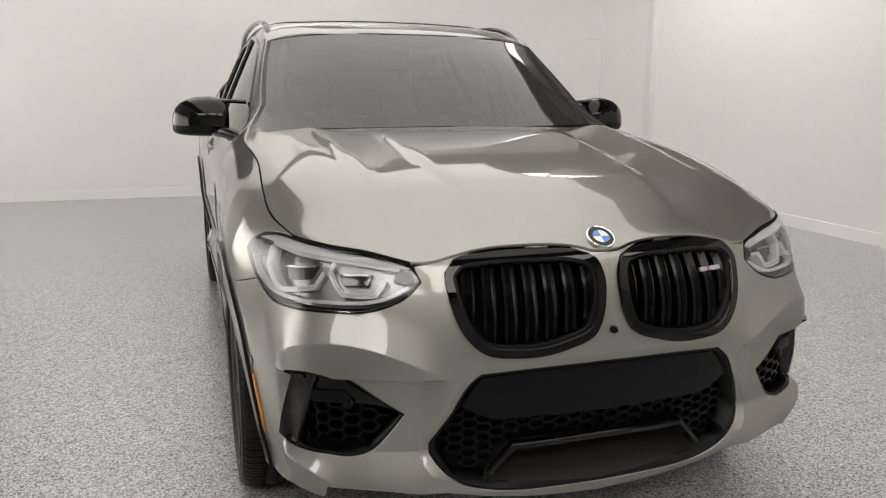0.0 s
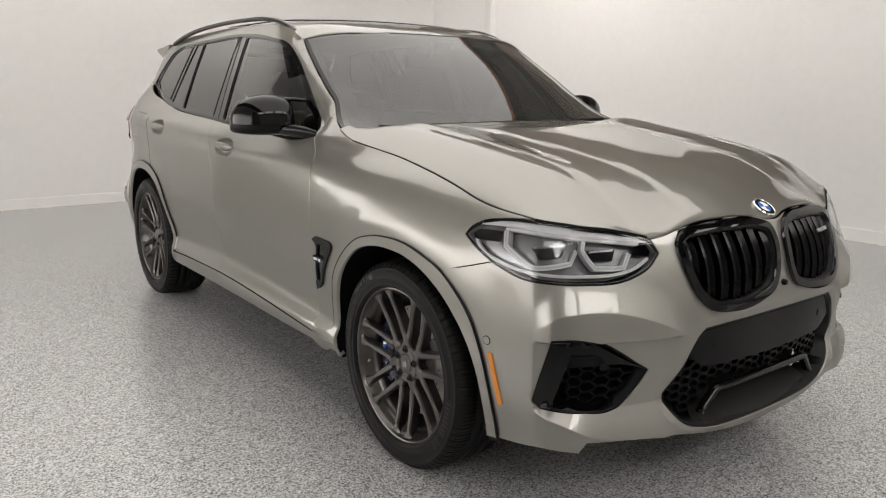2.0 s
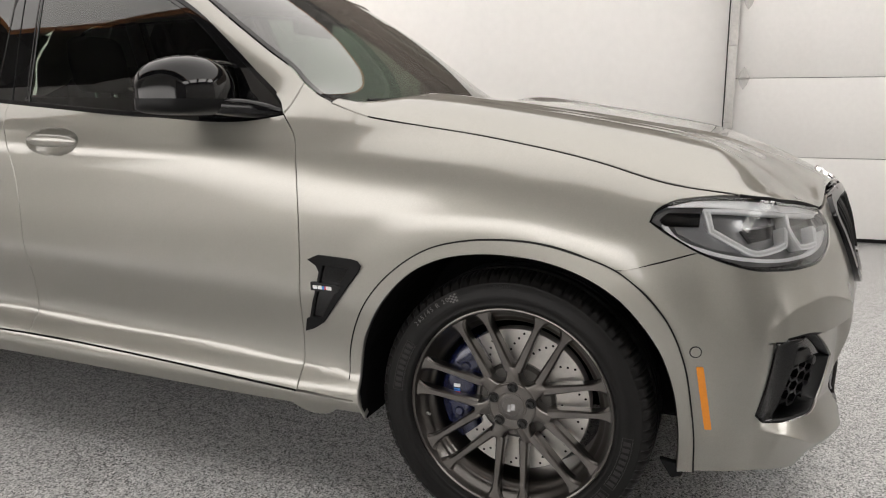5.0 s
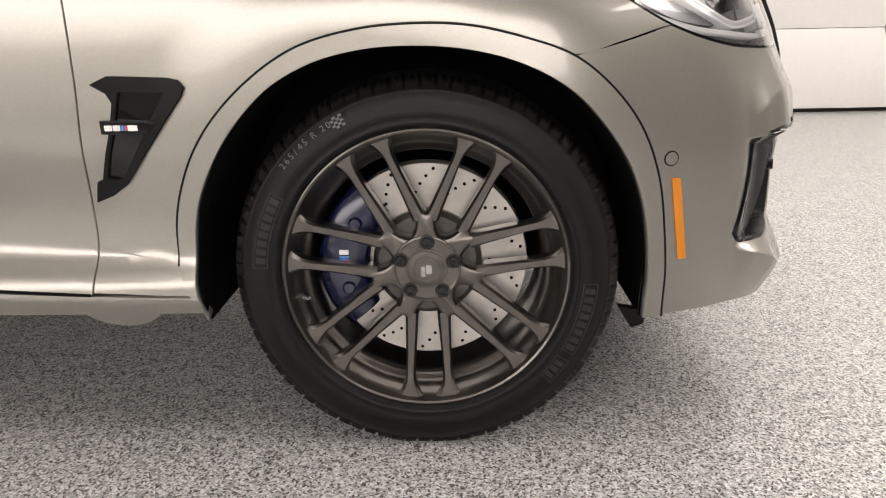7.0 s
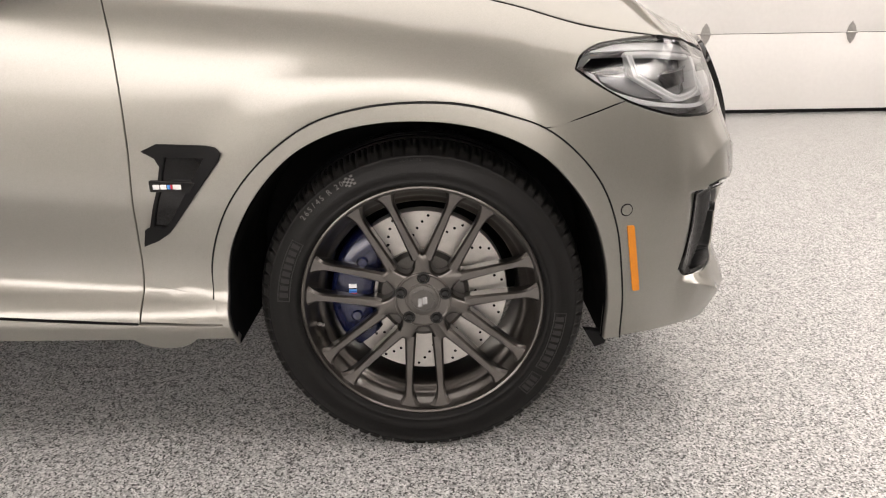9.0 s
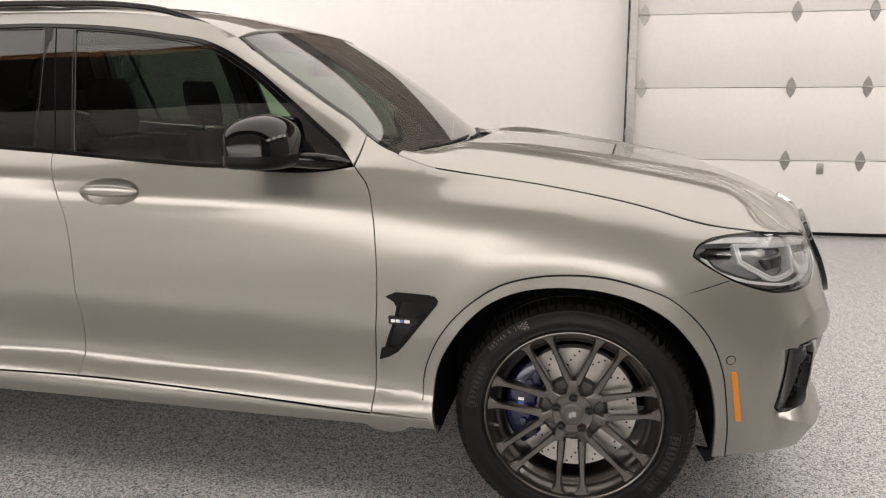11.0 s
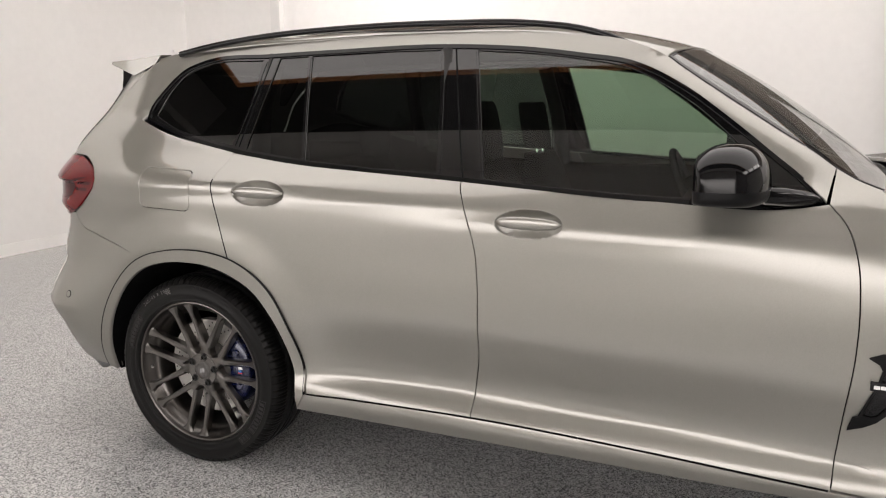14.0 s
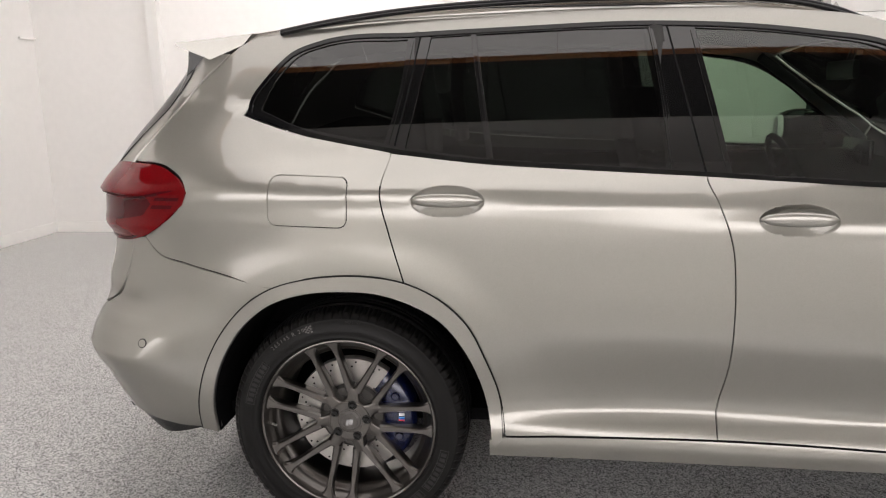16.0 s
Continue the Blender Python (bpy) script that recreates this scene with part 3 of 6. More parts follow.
def floor_slab():
    xs, ys = np.linspace(ROOM_X0 - 0.2, ROOM_X1 + 0.2, 61), np.linspace(ROOM_Y0 - 0.2, ROOM_Y1 + 0.2, 93)
    gx, gy = np.meshgrid(xs, ys)
    gz = floor_rise(gx, gy)
    n, m = len(ys), len(xs)
    V = np.stack([gx.ravel(), gy.ravel(), gz.ravel()], 1)
    low = np.array([(xs[0], ys[0], -0.15), (xs[-1], ys[0], -0.15), (xs[-1], ys[-1], -0.15), (xs[0], ys[-1], -0.15)])
    F = [(j * m + i, j * m + i + 1, (j + 1) * m + i + 1, (j + 1) * m + i) for j in range(n - 1) for i in range(m - 1)]
    k = n * m
    F += [(k + 3, k + 2, k + 1, k)]
    F += [tuple([k, k + 1] + [i for i in range(m - 1, -1, -1)]), tuple([k + 2, k + 3] + [(n - 1) * m + i for i in range(m)])]
    F += [tuple([k + 1, k + 2] + [j * m + m - 1 for j in range(n - 1, -1, -1)]), tuple([k + 3, k] + [j * m for j in range(n)])]
    return tagged(put("floor", np.vstack([V, low]), F, FLOOR, smooth=False), "grey speckled flake epoxy garage floor with a gloss coat", "floor", kind="structure")


floor_slab()
# out-of-view end of the white wall, toned down for the flank's reflections
slab("wall_back_2", ROOM_X0, -3.3, ROOM_Y1, ROOM_Y1 + 0.2, 0, ROOM_Z, MIDW, "unseen end of the back wall, greyed to dim its reflection", "wall")
slab("wall_back", -3.3, ROOM_X1 + 0.2, ROOM_Y1, ROOM_Y1 + 0.2, 0, ROOM_Z, WALL, "plain white painted garage wall", "wall")
slab("wall_side", ROOM_X1, ROOM_X1 + 0.2, -0.30, 2.6, 0, 2.5, WALL, "plain white painted wall beside the garage door", "wall")
slab("wall_side_3", ROOM_X1, ROOM_X1 + 0.2, 2.6, ROOM_Y1, 0, 2.75, WALL, "plain white painted wall beside the garage door", "wall")
# unseen upper wall coloured dark so that the bonnet mirrors a dark zone
slab("wall_side_upper", ROOM_X1, ROOM_X1 + 0.2, -0.30, 2.6, 2.5, ROOM_Z, BROWNW, "dark brown upper wall, unseen, toned for its reflection", "wall")
slab("wall_side_upper_2", ROOM_X1, ROOM_X1 + 0.2, 2.6, ROOM_Y1, 2.75, ROOM_Z, BROWNW, "dark brown upper wall, unseen, toned for its reflection", "wall")
slab("wall_lintel", ROOM_X1, ROOM_X1 + 0.2, -5.5, -0.30, 3.1, ROOM_Z, BROWNW, "dark brown wall over the garage door, unseen, toned for its reflection", "wall")
slab("wall_side_2", ROOM_X1, ROOM_X1 + 0.2, ROOM_Y0, -5.5, 0, ROOM_Z, WALL, "plain white painted wall beyond the garage door", "wall")
# unseen walls; their greys stand in for how dimly they are lit
slab("wall_front", ROOM_X0, ROOM_X1 + 0.2, ROOM_Y0 - 0.2, ROOM_Y0, 0, ROOM_Z, MIDW, "unseen front wall, mid grey to set its reflection", "wall")
slab("wall_far_3", ROOM_X0 - 0.2, ROOM_X0, 5.0, ROOM_Y1, 0, ROOM_Z + 1.0, MIDW, "unseen wall behind the car, greyed to dim its reflection", "wall")
slab("wall_far", ROOM_X0 - 0.2, ROOM_X0, -2.1, 5.0, 0, ROOM_Z + 1.0, WALL, "white wall of the open bay beside the car", "wall")
slab("wall_far_2", ROOM_X0 - 0.2, ROOM_X0, ROOM_Y0, -2.1, 0, ROOM_Z + 1.0, GREYW, "unseen wall ahead of the car, dark grey in place of shade", "wall")
slab("ceiling_aisle", ROOM_X0, -3.72, ROOM_Y0 - 0.2, ROOM_Y1 + 0.2, ROOM_Z, ROOM_Z + 0.15, CEIL, "white painted ceiling over the aisle", "ceiling")
# unseen ceiling, its dimness given by colour alone
slab("ceiling", -3.72, ROOM_X1 + 0.2, ROOM_Y0 - 0.2, ROOM_Y1 + 0.2, ROOM_Z, ROOM_Z + 0.15, DARKC, "unseen ceiling above the light canopy, coloured near black as unlit", "ceiling")
slab("baseboard_back", -3.3, ROOM_X1 - 0.014, ROOM_Y1 - 0.014, ROOM_Y1, 0, 0.115, BASEB, "low white vinyl baseboard", "baseboard")
slab("baseboard_side", ROOM_X1 - 0.014, ROOM_X1, -0.30, ROOM_Y1, 0, 0.115, BASEB, "low white vinyl baseboard", "baseboard")
slab("wall_pilaster", ROOM_X1 - 0.09, ROOM_X1, 6.10, 6.22, 0.115, ROOM_Z, COLUMN, "narrow boxed-in column on the wall, greyed for its shade", "column")
slab("trim", 4.46, ROOM_X1, ROOM_Y1 - 0.03, ROOM_Y1, 2.055, 2.075, BASEB, "thin white ledge high on the wall near the corner", "trim")


def garage_door():
    """Sectional door of white steel panels, with its hinges, latch and side track."""
    top = bpy.data.objects.new("garage_door", None)
    scene.collection.objects.link(top)
    top.location = (4.54, -0.42, 0)
    tagged(top, "white insulated sectional garage door with steel hinges, closed", "garage door")
    y0, y1, zs = -4.9, 0.075, (0.03, 0.705, 1.378, 2.048, 2.72, 3.15)
    for a, b in zip(zs, zs[1:]):
        bm = bmesh.new()
        box(bm, 0, 0.05, y0, y1, a + 0.0025, b - 0.0025, 0.004)
        part("door_panel", bm, DOORW, top, smooth=35)
    bm = bmesh.new()
    box(bm, 0.004, 0.046, y0, y1, 0, 0.03, 0.006)
    part("bottom_seal", bm, SATIN, top, "black rubber floor seal", smooth=35)
    for z in zs[1:-1]:
        for y in (-0.016, -1.35, -2.0, -3.3, -4.7):
            bm = bmesh.new()
            for s in (1, -1):
                vs = [bm.verts.new(p) for p in ((-0.006, y - 0.045, z + s * 0.004), (-0.006, y + 0.045, z + s * 0.004), (-0.005, y + 0.03, z + s * 0.055), (-0.004, y, z + s * 0.098), (-0.005, y - 0.03, z + s * 0.055))]
                g = bmesh.ops.extrude_face_region(bm, geom=[bm.faces.new(vs)])
                bmesh.ops.translate(bm, vec=(0.006, 0, 0), verts=[v for v in g["geom"] if isinstance(v, bmesh.types.BMVert)])
            tube(bm, [(-0.011, y - 0.048, z), (-0.011, y + 0.048, z)], 0.009, 10)
            hinge = part("hinge", bm, GALV, top, "galvanised steel leaf hinge", smooth=40)
            for s in (1, -1):
                bm = bmesh.new()
                lathe(bm, [(0.0, -0.012), (0.006, -0.011), (0.007, -0.006), (0.007, -0.003)], 10)
                bmesh.ops.translate(bm, vec=(0, y, z + s * 0.05), verts=bm.verts)
                part("screw", bm, GALV, hinge, smooth=40)
    bm = bmesh.new()
    box(bm, -0.02, 0, -1.69, -1.63, 0.583, 0.683, 0.006)
    part("latch", bm, GALV, top, "small grey latch cover", smooth=40)
    bm = bmesh.new()
    pts = [(-0.02, 0.05), (-0.075, 0.05), (-0.075, 0.12), (-0.02, 0.12), (-0.02, 0.112), (-0.066, 0.112), (-0.066, 0.058), (-0.02, 0.058)]
    loft(bm, [[(x, y, z) for x, y in pts] for z in (0.0, 3.3)])
    track = part("track", bm, GALV, top, "galvanised steel roller track")
    bm = bmesh.new()
    box(bm, -0.03, 0.03, 0.128, 0.136, 0, 3.3, 0.003)
    part("jamb_seal", bm, SATIN, top, "black rubber jamb seal")
    for z in (0.35, 0.95, 1.65, 2.35):
        bm = bmesh.new()
        box(bm, -0.08, 0.02, 0.045, 0.125, z, z + 0.05, 0.004)
        part("bracket", bm, GALV, track)
    return top


garage_door()


def light_canopy(x0, x1, y0, y1, z):
    """The wide glowing canopy that hangs over the car, in a stained timber frame."""
    top = bpy.data.objects.new("light_canopy", None)
    scene.collection.objects.link(top)
    top.location = ((x0 + x1) / 2, (y0 + y1) / 2, z)
    tagged(top, "wide glowing white light canopy in an orange-brown timber frame", "ceiling light")
    a, b = (x1 - x0) / 2, (y1 - y0) / 2
    for p, q, r, s in ((-a - 0.05, -a, -b - 0.05, b + 0.05), (a, a + 0.05, -b - 0.05, b + 0.05), (-a, a, -b - 0.05, -b), (-a, a, b, b + 0.05)):
        bm = bmesh.new()
        box(bm, p, q, r, s, -0.03, 0.06, 0.006)
        part("frame", bm, WOOD, top, smooth=35)
    n = 6
    for k in range(n):
        bm = bmesh.new()
        box(bm, -a, a, -b + 2 * b * k / n + 0.001, -b + 2 * b * (k + 1) / n - 0.001, -0.02, 0.0)
        part("diffuser", bm, SHEET, top, "glowing white diffuser sheet")
    for sx in (-a, a):
        for sy in (-b, 0, b):
            bm = bmesh.new()
            tube(bm, [(sx, sy, 0.06), (sx, sy, ROOM_Z - z)], 0.006)
            part("hanger", bm, GALV, top)
    return top


light_canopy(-1.97, 1.95, -2.6, 4.6, 3.3)


def added_ceiling_light(x, y):
    top = bpy.data.objects.new("added_ceiling_light", None)
    scene.collection.objects.link(top)
    top.location = (x, y, ROOM_Z)
    tagged(top, "white framed square LED ceiling panel added out of view, lit", "ceiling light", "ceiling lights")
    for a, b, c, d in ((-0.95, -0.93, -0.95, 0.95), (0.93, 0.95, -0.95, 0.95), (-0.93, 0.93, -0.95, -0.93), (-0.93, 0.93, 0.93, 0.95)):
        bm = bmesh.new()
        box(bm, a, b, c, d, -0.05, 0.0)
        part("frame", bm, BASEB, top)
    bm = bmesh.new()
    box(bm, -0.93, 0.93, -0.93, 0.93, -0.04, -0.01)
    part("diffuser", bm, LEDS, top, "glowing white diffuser")
    return top


# panels added beyond the canopy, placed unseen to raise the room's light
lamp0 = added_ceiling_light(-3.4, -5.2)
for lx, ly in ((-1.1, -5.2), (1.2, -5.2), (3.5, -5.2), (3.0, 4.6)):
    copy_thing(lamp0, pose(lx, ly, ROOM_Z))


def added_washer(y):
    """A long fitting added out of view, closed towards the room, that brightens the wall beside it."""
    top = bpy.data.objects.new("added_washer", None)
    scene.collection.objects.link(top)
    top.location = (3.35, y, ROOM_Z)
    tagged(top, "dark grey linear light added out of view to brighten the wall", "ceiling light", "wall washers")
    bm = bmesh.new()
    box(bm, -0.10, 0.04, -1.15, 1.15, -0.56, 0.0, 0.006)
    part("housing", bm, GREYW, top, smooth=40)
    bm = bmesh.new()
    box(bm, 0.038, 0.052, -1.12, 1.12, -0.53, -0.03)
    part("diffuser", bm, WASH, top, "glowing white diffuser")
    return top


washer0 = added_washer(-3.6)
for ly in (-1.0, 1.6, 4.2):
    copy_thing(washer0, pose(3.35, ly, ROOM_Z))
for lx in (-2.0, 0.5):
    copy_thing(washer0, pose(lx, 6.2, ROOM_Z, 0, 0, 90))




def fill_panel(y, z):
    """A large glowing panel added on the unseen aisle wall to brighten the car's flank."""
    top = bpy.data.objects.new("fill_panel", None)
    scene.collection.objects.link(top)
    top.location = (ROOM_X0, y, z)
    tagged(top, "large white fill panel added on the unseen aisle wall, softly lit", "wall light", "wall lights")
    bm = bmesh.new()
    box(bm, 0, 0.05, -1.10, 1.10, -0.85, 0.85, 0.008)
    part("housing", bm, BASEB, top, smooth=40)
    bm = bmesh.new()
    box(bm, 0.046, 0.060, -1.0995, 1.0995, -0.82, 0.82)
    part("diffuser", bm, FILL_SHEET, top, "glowing white diffuser", smooth=40)
    return top


fill0 = fill_panel(-0.6, 1.55)
for ly in (1.6, 3.8, 6.0):
    copy_thing(fill0, pose(ROOM_X0, ly, 1.55))

# ---- the car ----
car = bpy.data.objects.new("car", None)
scene.collection.objects.link(car)
tagged(car, "metallic greige sport utility car with gloss black trim and dark wheels", "car")

# outlines on the flank, as (metres along the plan outline, height)
ARCH_F = [(0.476, 0.383), (0.471, 0.463), (0.443, 0.551), (0.387, 0.646), (0.311, 0.724), (0.216, 0.785), (0.116, 0.813), (0.018, 0.822), (-0.088, 0.817), (-0.176, 0.797), (-0.268, 0.763), (-0.338, 0.707), (-0.395, 0.635), (-0.432, 0.549), (-0.457, 0.436), (-0.471, 0.340), (-0.477, 0.247)]
ARCH_F_IN = [(0.428, 0.266), (0.440, 0.350), (0.437, 0.430), (0.423, 0.496), (0.387, 0.572), (0.329, 0.655), (0.262, 0.718), (0.178, 0.760), (0.088, 0.779), (0.0, 0.782), (-0.097, 0.772), (-0.185, 0.746), (-0.265, 0.700), (-0.330, 0.633), (-0.377, 0.563), (-0.414, 0.462), (-0.432, 0.356), (-0.437, 0.245)]
ARCH_R = [(2.352, 0.379), (2.363, 0.510), (2.400, 0.621), (2.456, 0.736), (2.537, 0.813), (2.638, 0.862), (2.721, 0.878), (2.824, 0.881), (2.930, 0.870), (3.045, 0.838), (3.120, 0.794), (3.205, 0.709), (3.264, 0.613), (3.311, 0.491), (3.345, 0.345)]
ARCH_R_IN = [(2.385, 0.320), (2.393, 0.424), (2.419, 0.547), (2.466, 0.656), (2.531, 0.740), (2.622, 0.795), (2.723, 0.826), (2.826, 0.832), (2.933, 0.823), (3.044, 0.789), (3.146, 0.712), (3.213, 0.616), (3.261, 0.496), (3.285, 0.338)]
DOOR_A = [(0.648, 0.326), (0.640, 0.420), (0.630, 0.560), (0.616, 0.740), (0.618, 0.880), (0.631, 0.990), (0.660, 1.072), (0.706, 1.126)]
DOOR_B = [(1.722, 0.380), (1.718, 0.455), (1.697, 0.592), (1.694, 0.698), (1.696, 0.864), (1.704, 0.945), (1.725, 1.024), (1.750, 1.092), (1.772, 1.152)]
DOOR_C = [(2.638, 0.862), (2.681, 1.016), (2.702, 1.113), (2.702, 1.143), (2.686, 1.230)]
WS_EDGE = [(0.575, 1.164), (0.632, 1.186), (0.690, 1.218), (0.750, 1.262), (0.826, 1.309), (0.902, 1.359), (0.976, 1.408), (1.050, 1.458), (1.122, 1.508), (1.165, 1.540)]
BELT = [(0.723, 1.126), (0.783, 1.113), (1.187, 1.118), (1.480, 1.136), (1.772, 1.157), (2.150, 1.181), (2.405, 1.198), (2.686, 1.232), (2.992, 1.293), (3.183, 1.351)]
DLO_TOP = [(3.180, 1.375), (3.128, 1.467), (3.054, 1.536), (2.951, 1.571), (2.603, 1.588), (2.323, 1.595), (1.877, 1.598), (1.584, 1.577), (1.430, 1.555), (1.270, 1.526), (1.118, 1.452), (0.976, 1.349), (0.862, 1.257), (0.752, 1.164)]
HOOD_LINE = [(0.575, 1.160), (0.450, 1.122), (0.300, 1.099), (0.120, 1.074), (-0.040, 1.047), (-0.220, 1.009), (-0.390, 0.965), (-0.552, 0.941)]
LAMP_TOP = [(-0.552, 0.938), (-0.458, 0.934), (-0.390, 0.923), (-0.352, 0.901), (-0.341, 0.879)]
LAMP_LOW = [(-0.379, 0.853), (-0.455, 0.810), (-0.513, 0.788), (-0.577, 0.772), (-0.652, 0.766), (-0.762, 0.763), (-0.880, 0.765), (-0.932, 0.777), (-0.987, 0.801), (-1.029, 0.840)]
LAMP_IN = [(-1.003, 0.880), (-0.932, 0.896), (-0.828, 0.911), (-0.682, 0.928)]
KIDNEY = [(-1.092, 0.862), (-1.118, 0.897), (-1.198, 0.914), (-1.345, 0.920), (-1.460, 0.914), (-1.512, 0.893), (-1.528, 0.855), (-1.528, 0.800), (-1.518, 0.745), (-1.493, 0.698), (-1.420, 0.668), (-1.270, 0.653), (-1.190, 0.667), (-1.142, 0.710), (-1.112, 0.770), (-1.098, 0.820)]
HEX = [(U0, 0.614), (-1.300, 0.611), (-1.185, 0.604), (-1.160, 0.585), (-1.107, 0.500), (-1.050, 0.410), (-1.050, 0.385), (-1.070, 0.358), (-1.158, 0.290), (-1.205, 0.277), (-1.440, 0.255), (U0, 0.250)]
FOG = [(-0.672, 0.609), (-0.737, 0.614), (-0.784, 0.607), (-0.985, 0.498), (-0.945, 0.445), (-0.897, 0.397), (-0.848, 0.382), (-0.767, 0.384), (-0.685, 0.388), (-0.640, 0.392), (-0.614, 0.412)]



def cup(u, z):
    """The rim of a door handle's hollow."""
    return [(u + 0.106 * math.cos(a), z + 0.044 * math.sin(a) + 0.001 * math.cos(a)) for a in np.linspace(0, 2 * math.pi, 41)[:-1]]




def soft_corners(quad, r):
    """A closed line with its corners rounded to radius r."""
    Q, out = [np.array(q) for q in quad], []
    for k, q in enumerate(Q):
        a, b = Q[k - 1] - q, Q[(k + 1) % len(Q)] - q
        a, b = a / np.linalg.norm(a) * r, b / np.linalg.norm(b) * r
        out += [tuple(q + a * 1.4)] + [tuple(q + a * (1 - t) ** 2 + b * t**2) for t in (0.0, 0.25, 0.5, 0.75, 1.0)] + [tuple(q + b * 1.4)]
    return out


FLAP = soft_corners([(3.040, 1.177), (2.800, 1.167), (2.804, 1.022), (3.048, 1.029)], 0.030)
HANDLE_F, HANDLE_R = (1.533, 1.036), (2.507, 1.098)

# body panels
WING_LOW = [(0.641, 0.409), (0.560, 0.397)]
pair("front_wing", WING_LOW[:1] + DOOR_A[2:] + WS_EDGE[2::-1] + HOOD_LINE + LAMP_TOP[1:] + [(-0.379, 0.853), (-0.455, 0.810), (-0.360, 0.784)] + ARCH_F[10::-1] + WING_LOW[:0:-1], PAINT, car)
pair("sill_end", [(0.476, 0.3862), (0.560, 0.4002), (0.641, 0.4122), (0.647, 0.330), (0.440, 0.322), (0.442, 0.362)], PAINT, car, h=0.02)
front_door = pair("front_door", DOOR_A[::-1] + [(1.180, 0.356)] + DOOR_B + BELT[4:0:-1], PAINT, car, holes=[cup(*HANDLE_F)], h=0.025)
rear_door = pair("rear_door", DOOR_B[::-1] + [(2.10, 0.386), (2.345, 0.380)] + ARCH_R[1:6] + DOOR_C[1:] + BELT[6:3:-1], PAINT, car, holes=[cup(*HANDLE_R)], h=0.025)
pair("sill", [(0.432, 0.282), (0.440, 0.320), (0.648, 0.325), (1.180, 0.355), (1.722, 0.379), (2.345, 0.379), (2.395, 0.366), (2.395, 0.310), (1.55, 0.293), (0.98, 0.281)], PAINT, car, h=0.02, rim=0.03)
ROOF_EDGE = [(1.280, 1.592), (1.500, 1.626), (1.900, 1.642), (2.400, 1.638), (2.900, 1.618), (3.240, 1.578)]
pair("side_frame", [(0.712, 1.130)] + DLO_TOP[::-1] + [(3.190, 1.351)] + BELT[8:6:-1] + DOOR_C[::-1] + ARCH_R[6:10] + [(3.196, 0.870), (3.351, 0.899), (3.456, 0.924), (3.512, 0.977), (3.451, 1.009), (3.359, 1.076), (3.329, 1.120), (3.348, 1.154), (3.408, 1.192), (3.600, 1.212), (3.520, 1.320), (3.400, 1.450)] + ROOF_EDGE[::-1] + WS_EDGE[:1:-1], PAINT, car, holes=[FLAP], h=0.022)
pair("fuel_flap", FLAP, PAINT, car, h=0.03, rim=0.008, gap=0.002)
pair("arch_trim", ARCH_F + ARCH_F_IN[::-1], PAINT, car, out=0.009, h=0.02, rim=0.03, gap=0.003)
pair("arch_trim", ARCH_R + ARCH_R_IN[::-1], PAINT, car, out=0.009, h=0.02, rim=0.03, gap=0.003)
_bu = np.arange(-1.13, -0.60, 0.008)
_hx = rounded(HEX[:-1], 0.015, closed=False, sharp=28)
_lip = hermite([-1.18, -1.10, -0.93, -0.79, -0.73, -0.67, -0.60], [0.272, 0.284, 0.302, 0.318, 0.346, 0.368, 0.384], _bu)
_brow = np.vstack(
    [np.stack([_bu, brow_line(_bu) + d], 1) for d in (0.014, 0.007, 0.0025, -0.0025, -0.008)]
    + [np.stack([_bu, np.full(len(_bu), v)], 1) for v in (0.610, 0.604, 0.6005, 0.597, 0.5935, 0.590, 0.584, 0.402, 0.396, 0.390)]
    + [np.stack([_bu, _lip + d], 1) for d in (0.008, 0.003, -0.003, -0.009)]
    + [shrink(_hx, v)[1:-1] for v in (-0.025, -0.029, -0.034, 0.025, 0.029, 0.034)]
)
bumper = skin("front_bumper", both(outside(sheet([(U0, 0.905), (-1.515, 0.907), (-1.470, 0.918), (-1.400, 0.925), (-1.310, 0.925), (-1.200, 0.9185), (-1.120, 0.903), (-1.060, 0.888)] + [(-1.010, 0.880)] + LAMP_LOW[:0:-1] + [(-0.360, 0.784)] + ARCH_F[10:] + [(-0.626, 0.257), (-0.768, 0.253), (-0.783, 0.296), (-0.922, 0.296), (-1.110, 0.270), (-1.204, 0.252), (-1.40, 0.226), (U0, 0.215)] + HEX[::-1], flank, h=0.015, holes=[KIDNEY, FOG], seam=U0, sharp=28, rows=_brow))), PAINT, car)
REAR_LOW = [(3.345, 0.345), (3.450, 0.335), (3.620, 0.350), (3.800, 0.380), (U1, 0.380), (U1, 0.720), (3.800, 0.720), (3.640, 0.800), (3.580, 0.968), (3.512, 0.977), (3.456, 0.924), (3.351, 0.899), (3.196, 0.870)]
skin("rear_bumper", both(outside(sheet(REAR_LOW + ARCH_R[9:-1], flank, seam=U1, gap=0.004))), PAINT, car)
skin("tailgate", both(outside(sheet([(U1, 0.725), (3.805, 0.725), (3.645, 0.803), (3.585, 0.970), (3.62, 1.205), (3.53, 1.32), (3.41, 1.45), (3.30, 1.545), (U1, 1.56)], flank, seam=U1))), PAINT, car)


# dark skin behind the panel gaps
pair("inner_shell", [(0.50, 0.34), (0.55, 1.05), (2.66, 1.14), (2.58, 0.90), (2.42, 0.72), (2.33, 0.50), (2.32, 0.33)], MATT, car, out=-0.075, h=0.08, rim=0)
pair("inner_shell", [(0.60, 1.05), (0.45, 1.09), (-0.25, 0.96), (-0.325, 0.90), (-0.30, 0.80), (-0.20, 0.83), (0.10, 0.86), (0.35, 0.78), (0.49, 0.62)], MATT, car, out=-0.022, h=0.06, rim=0)
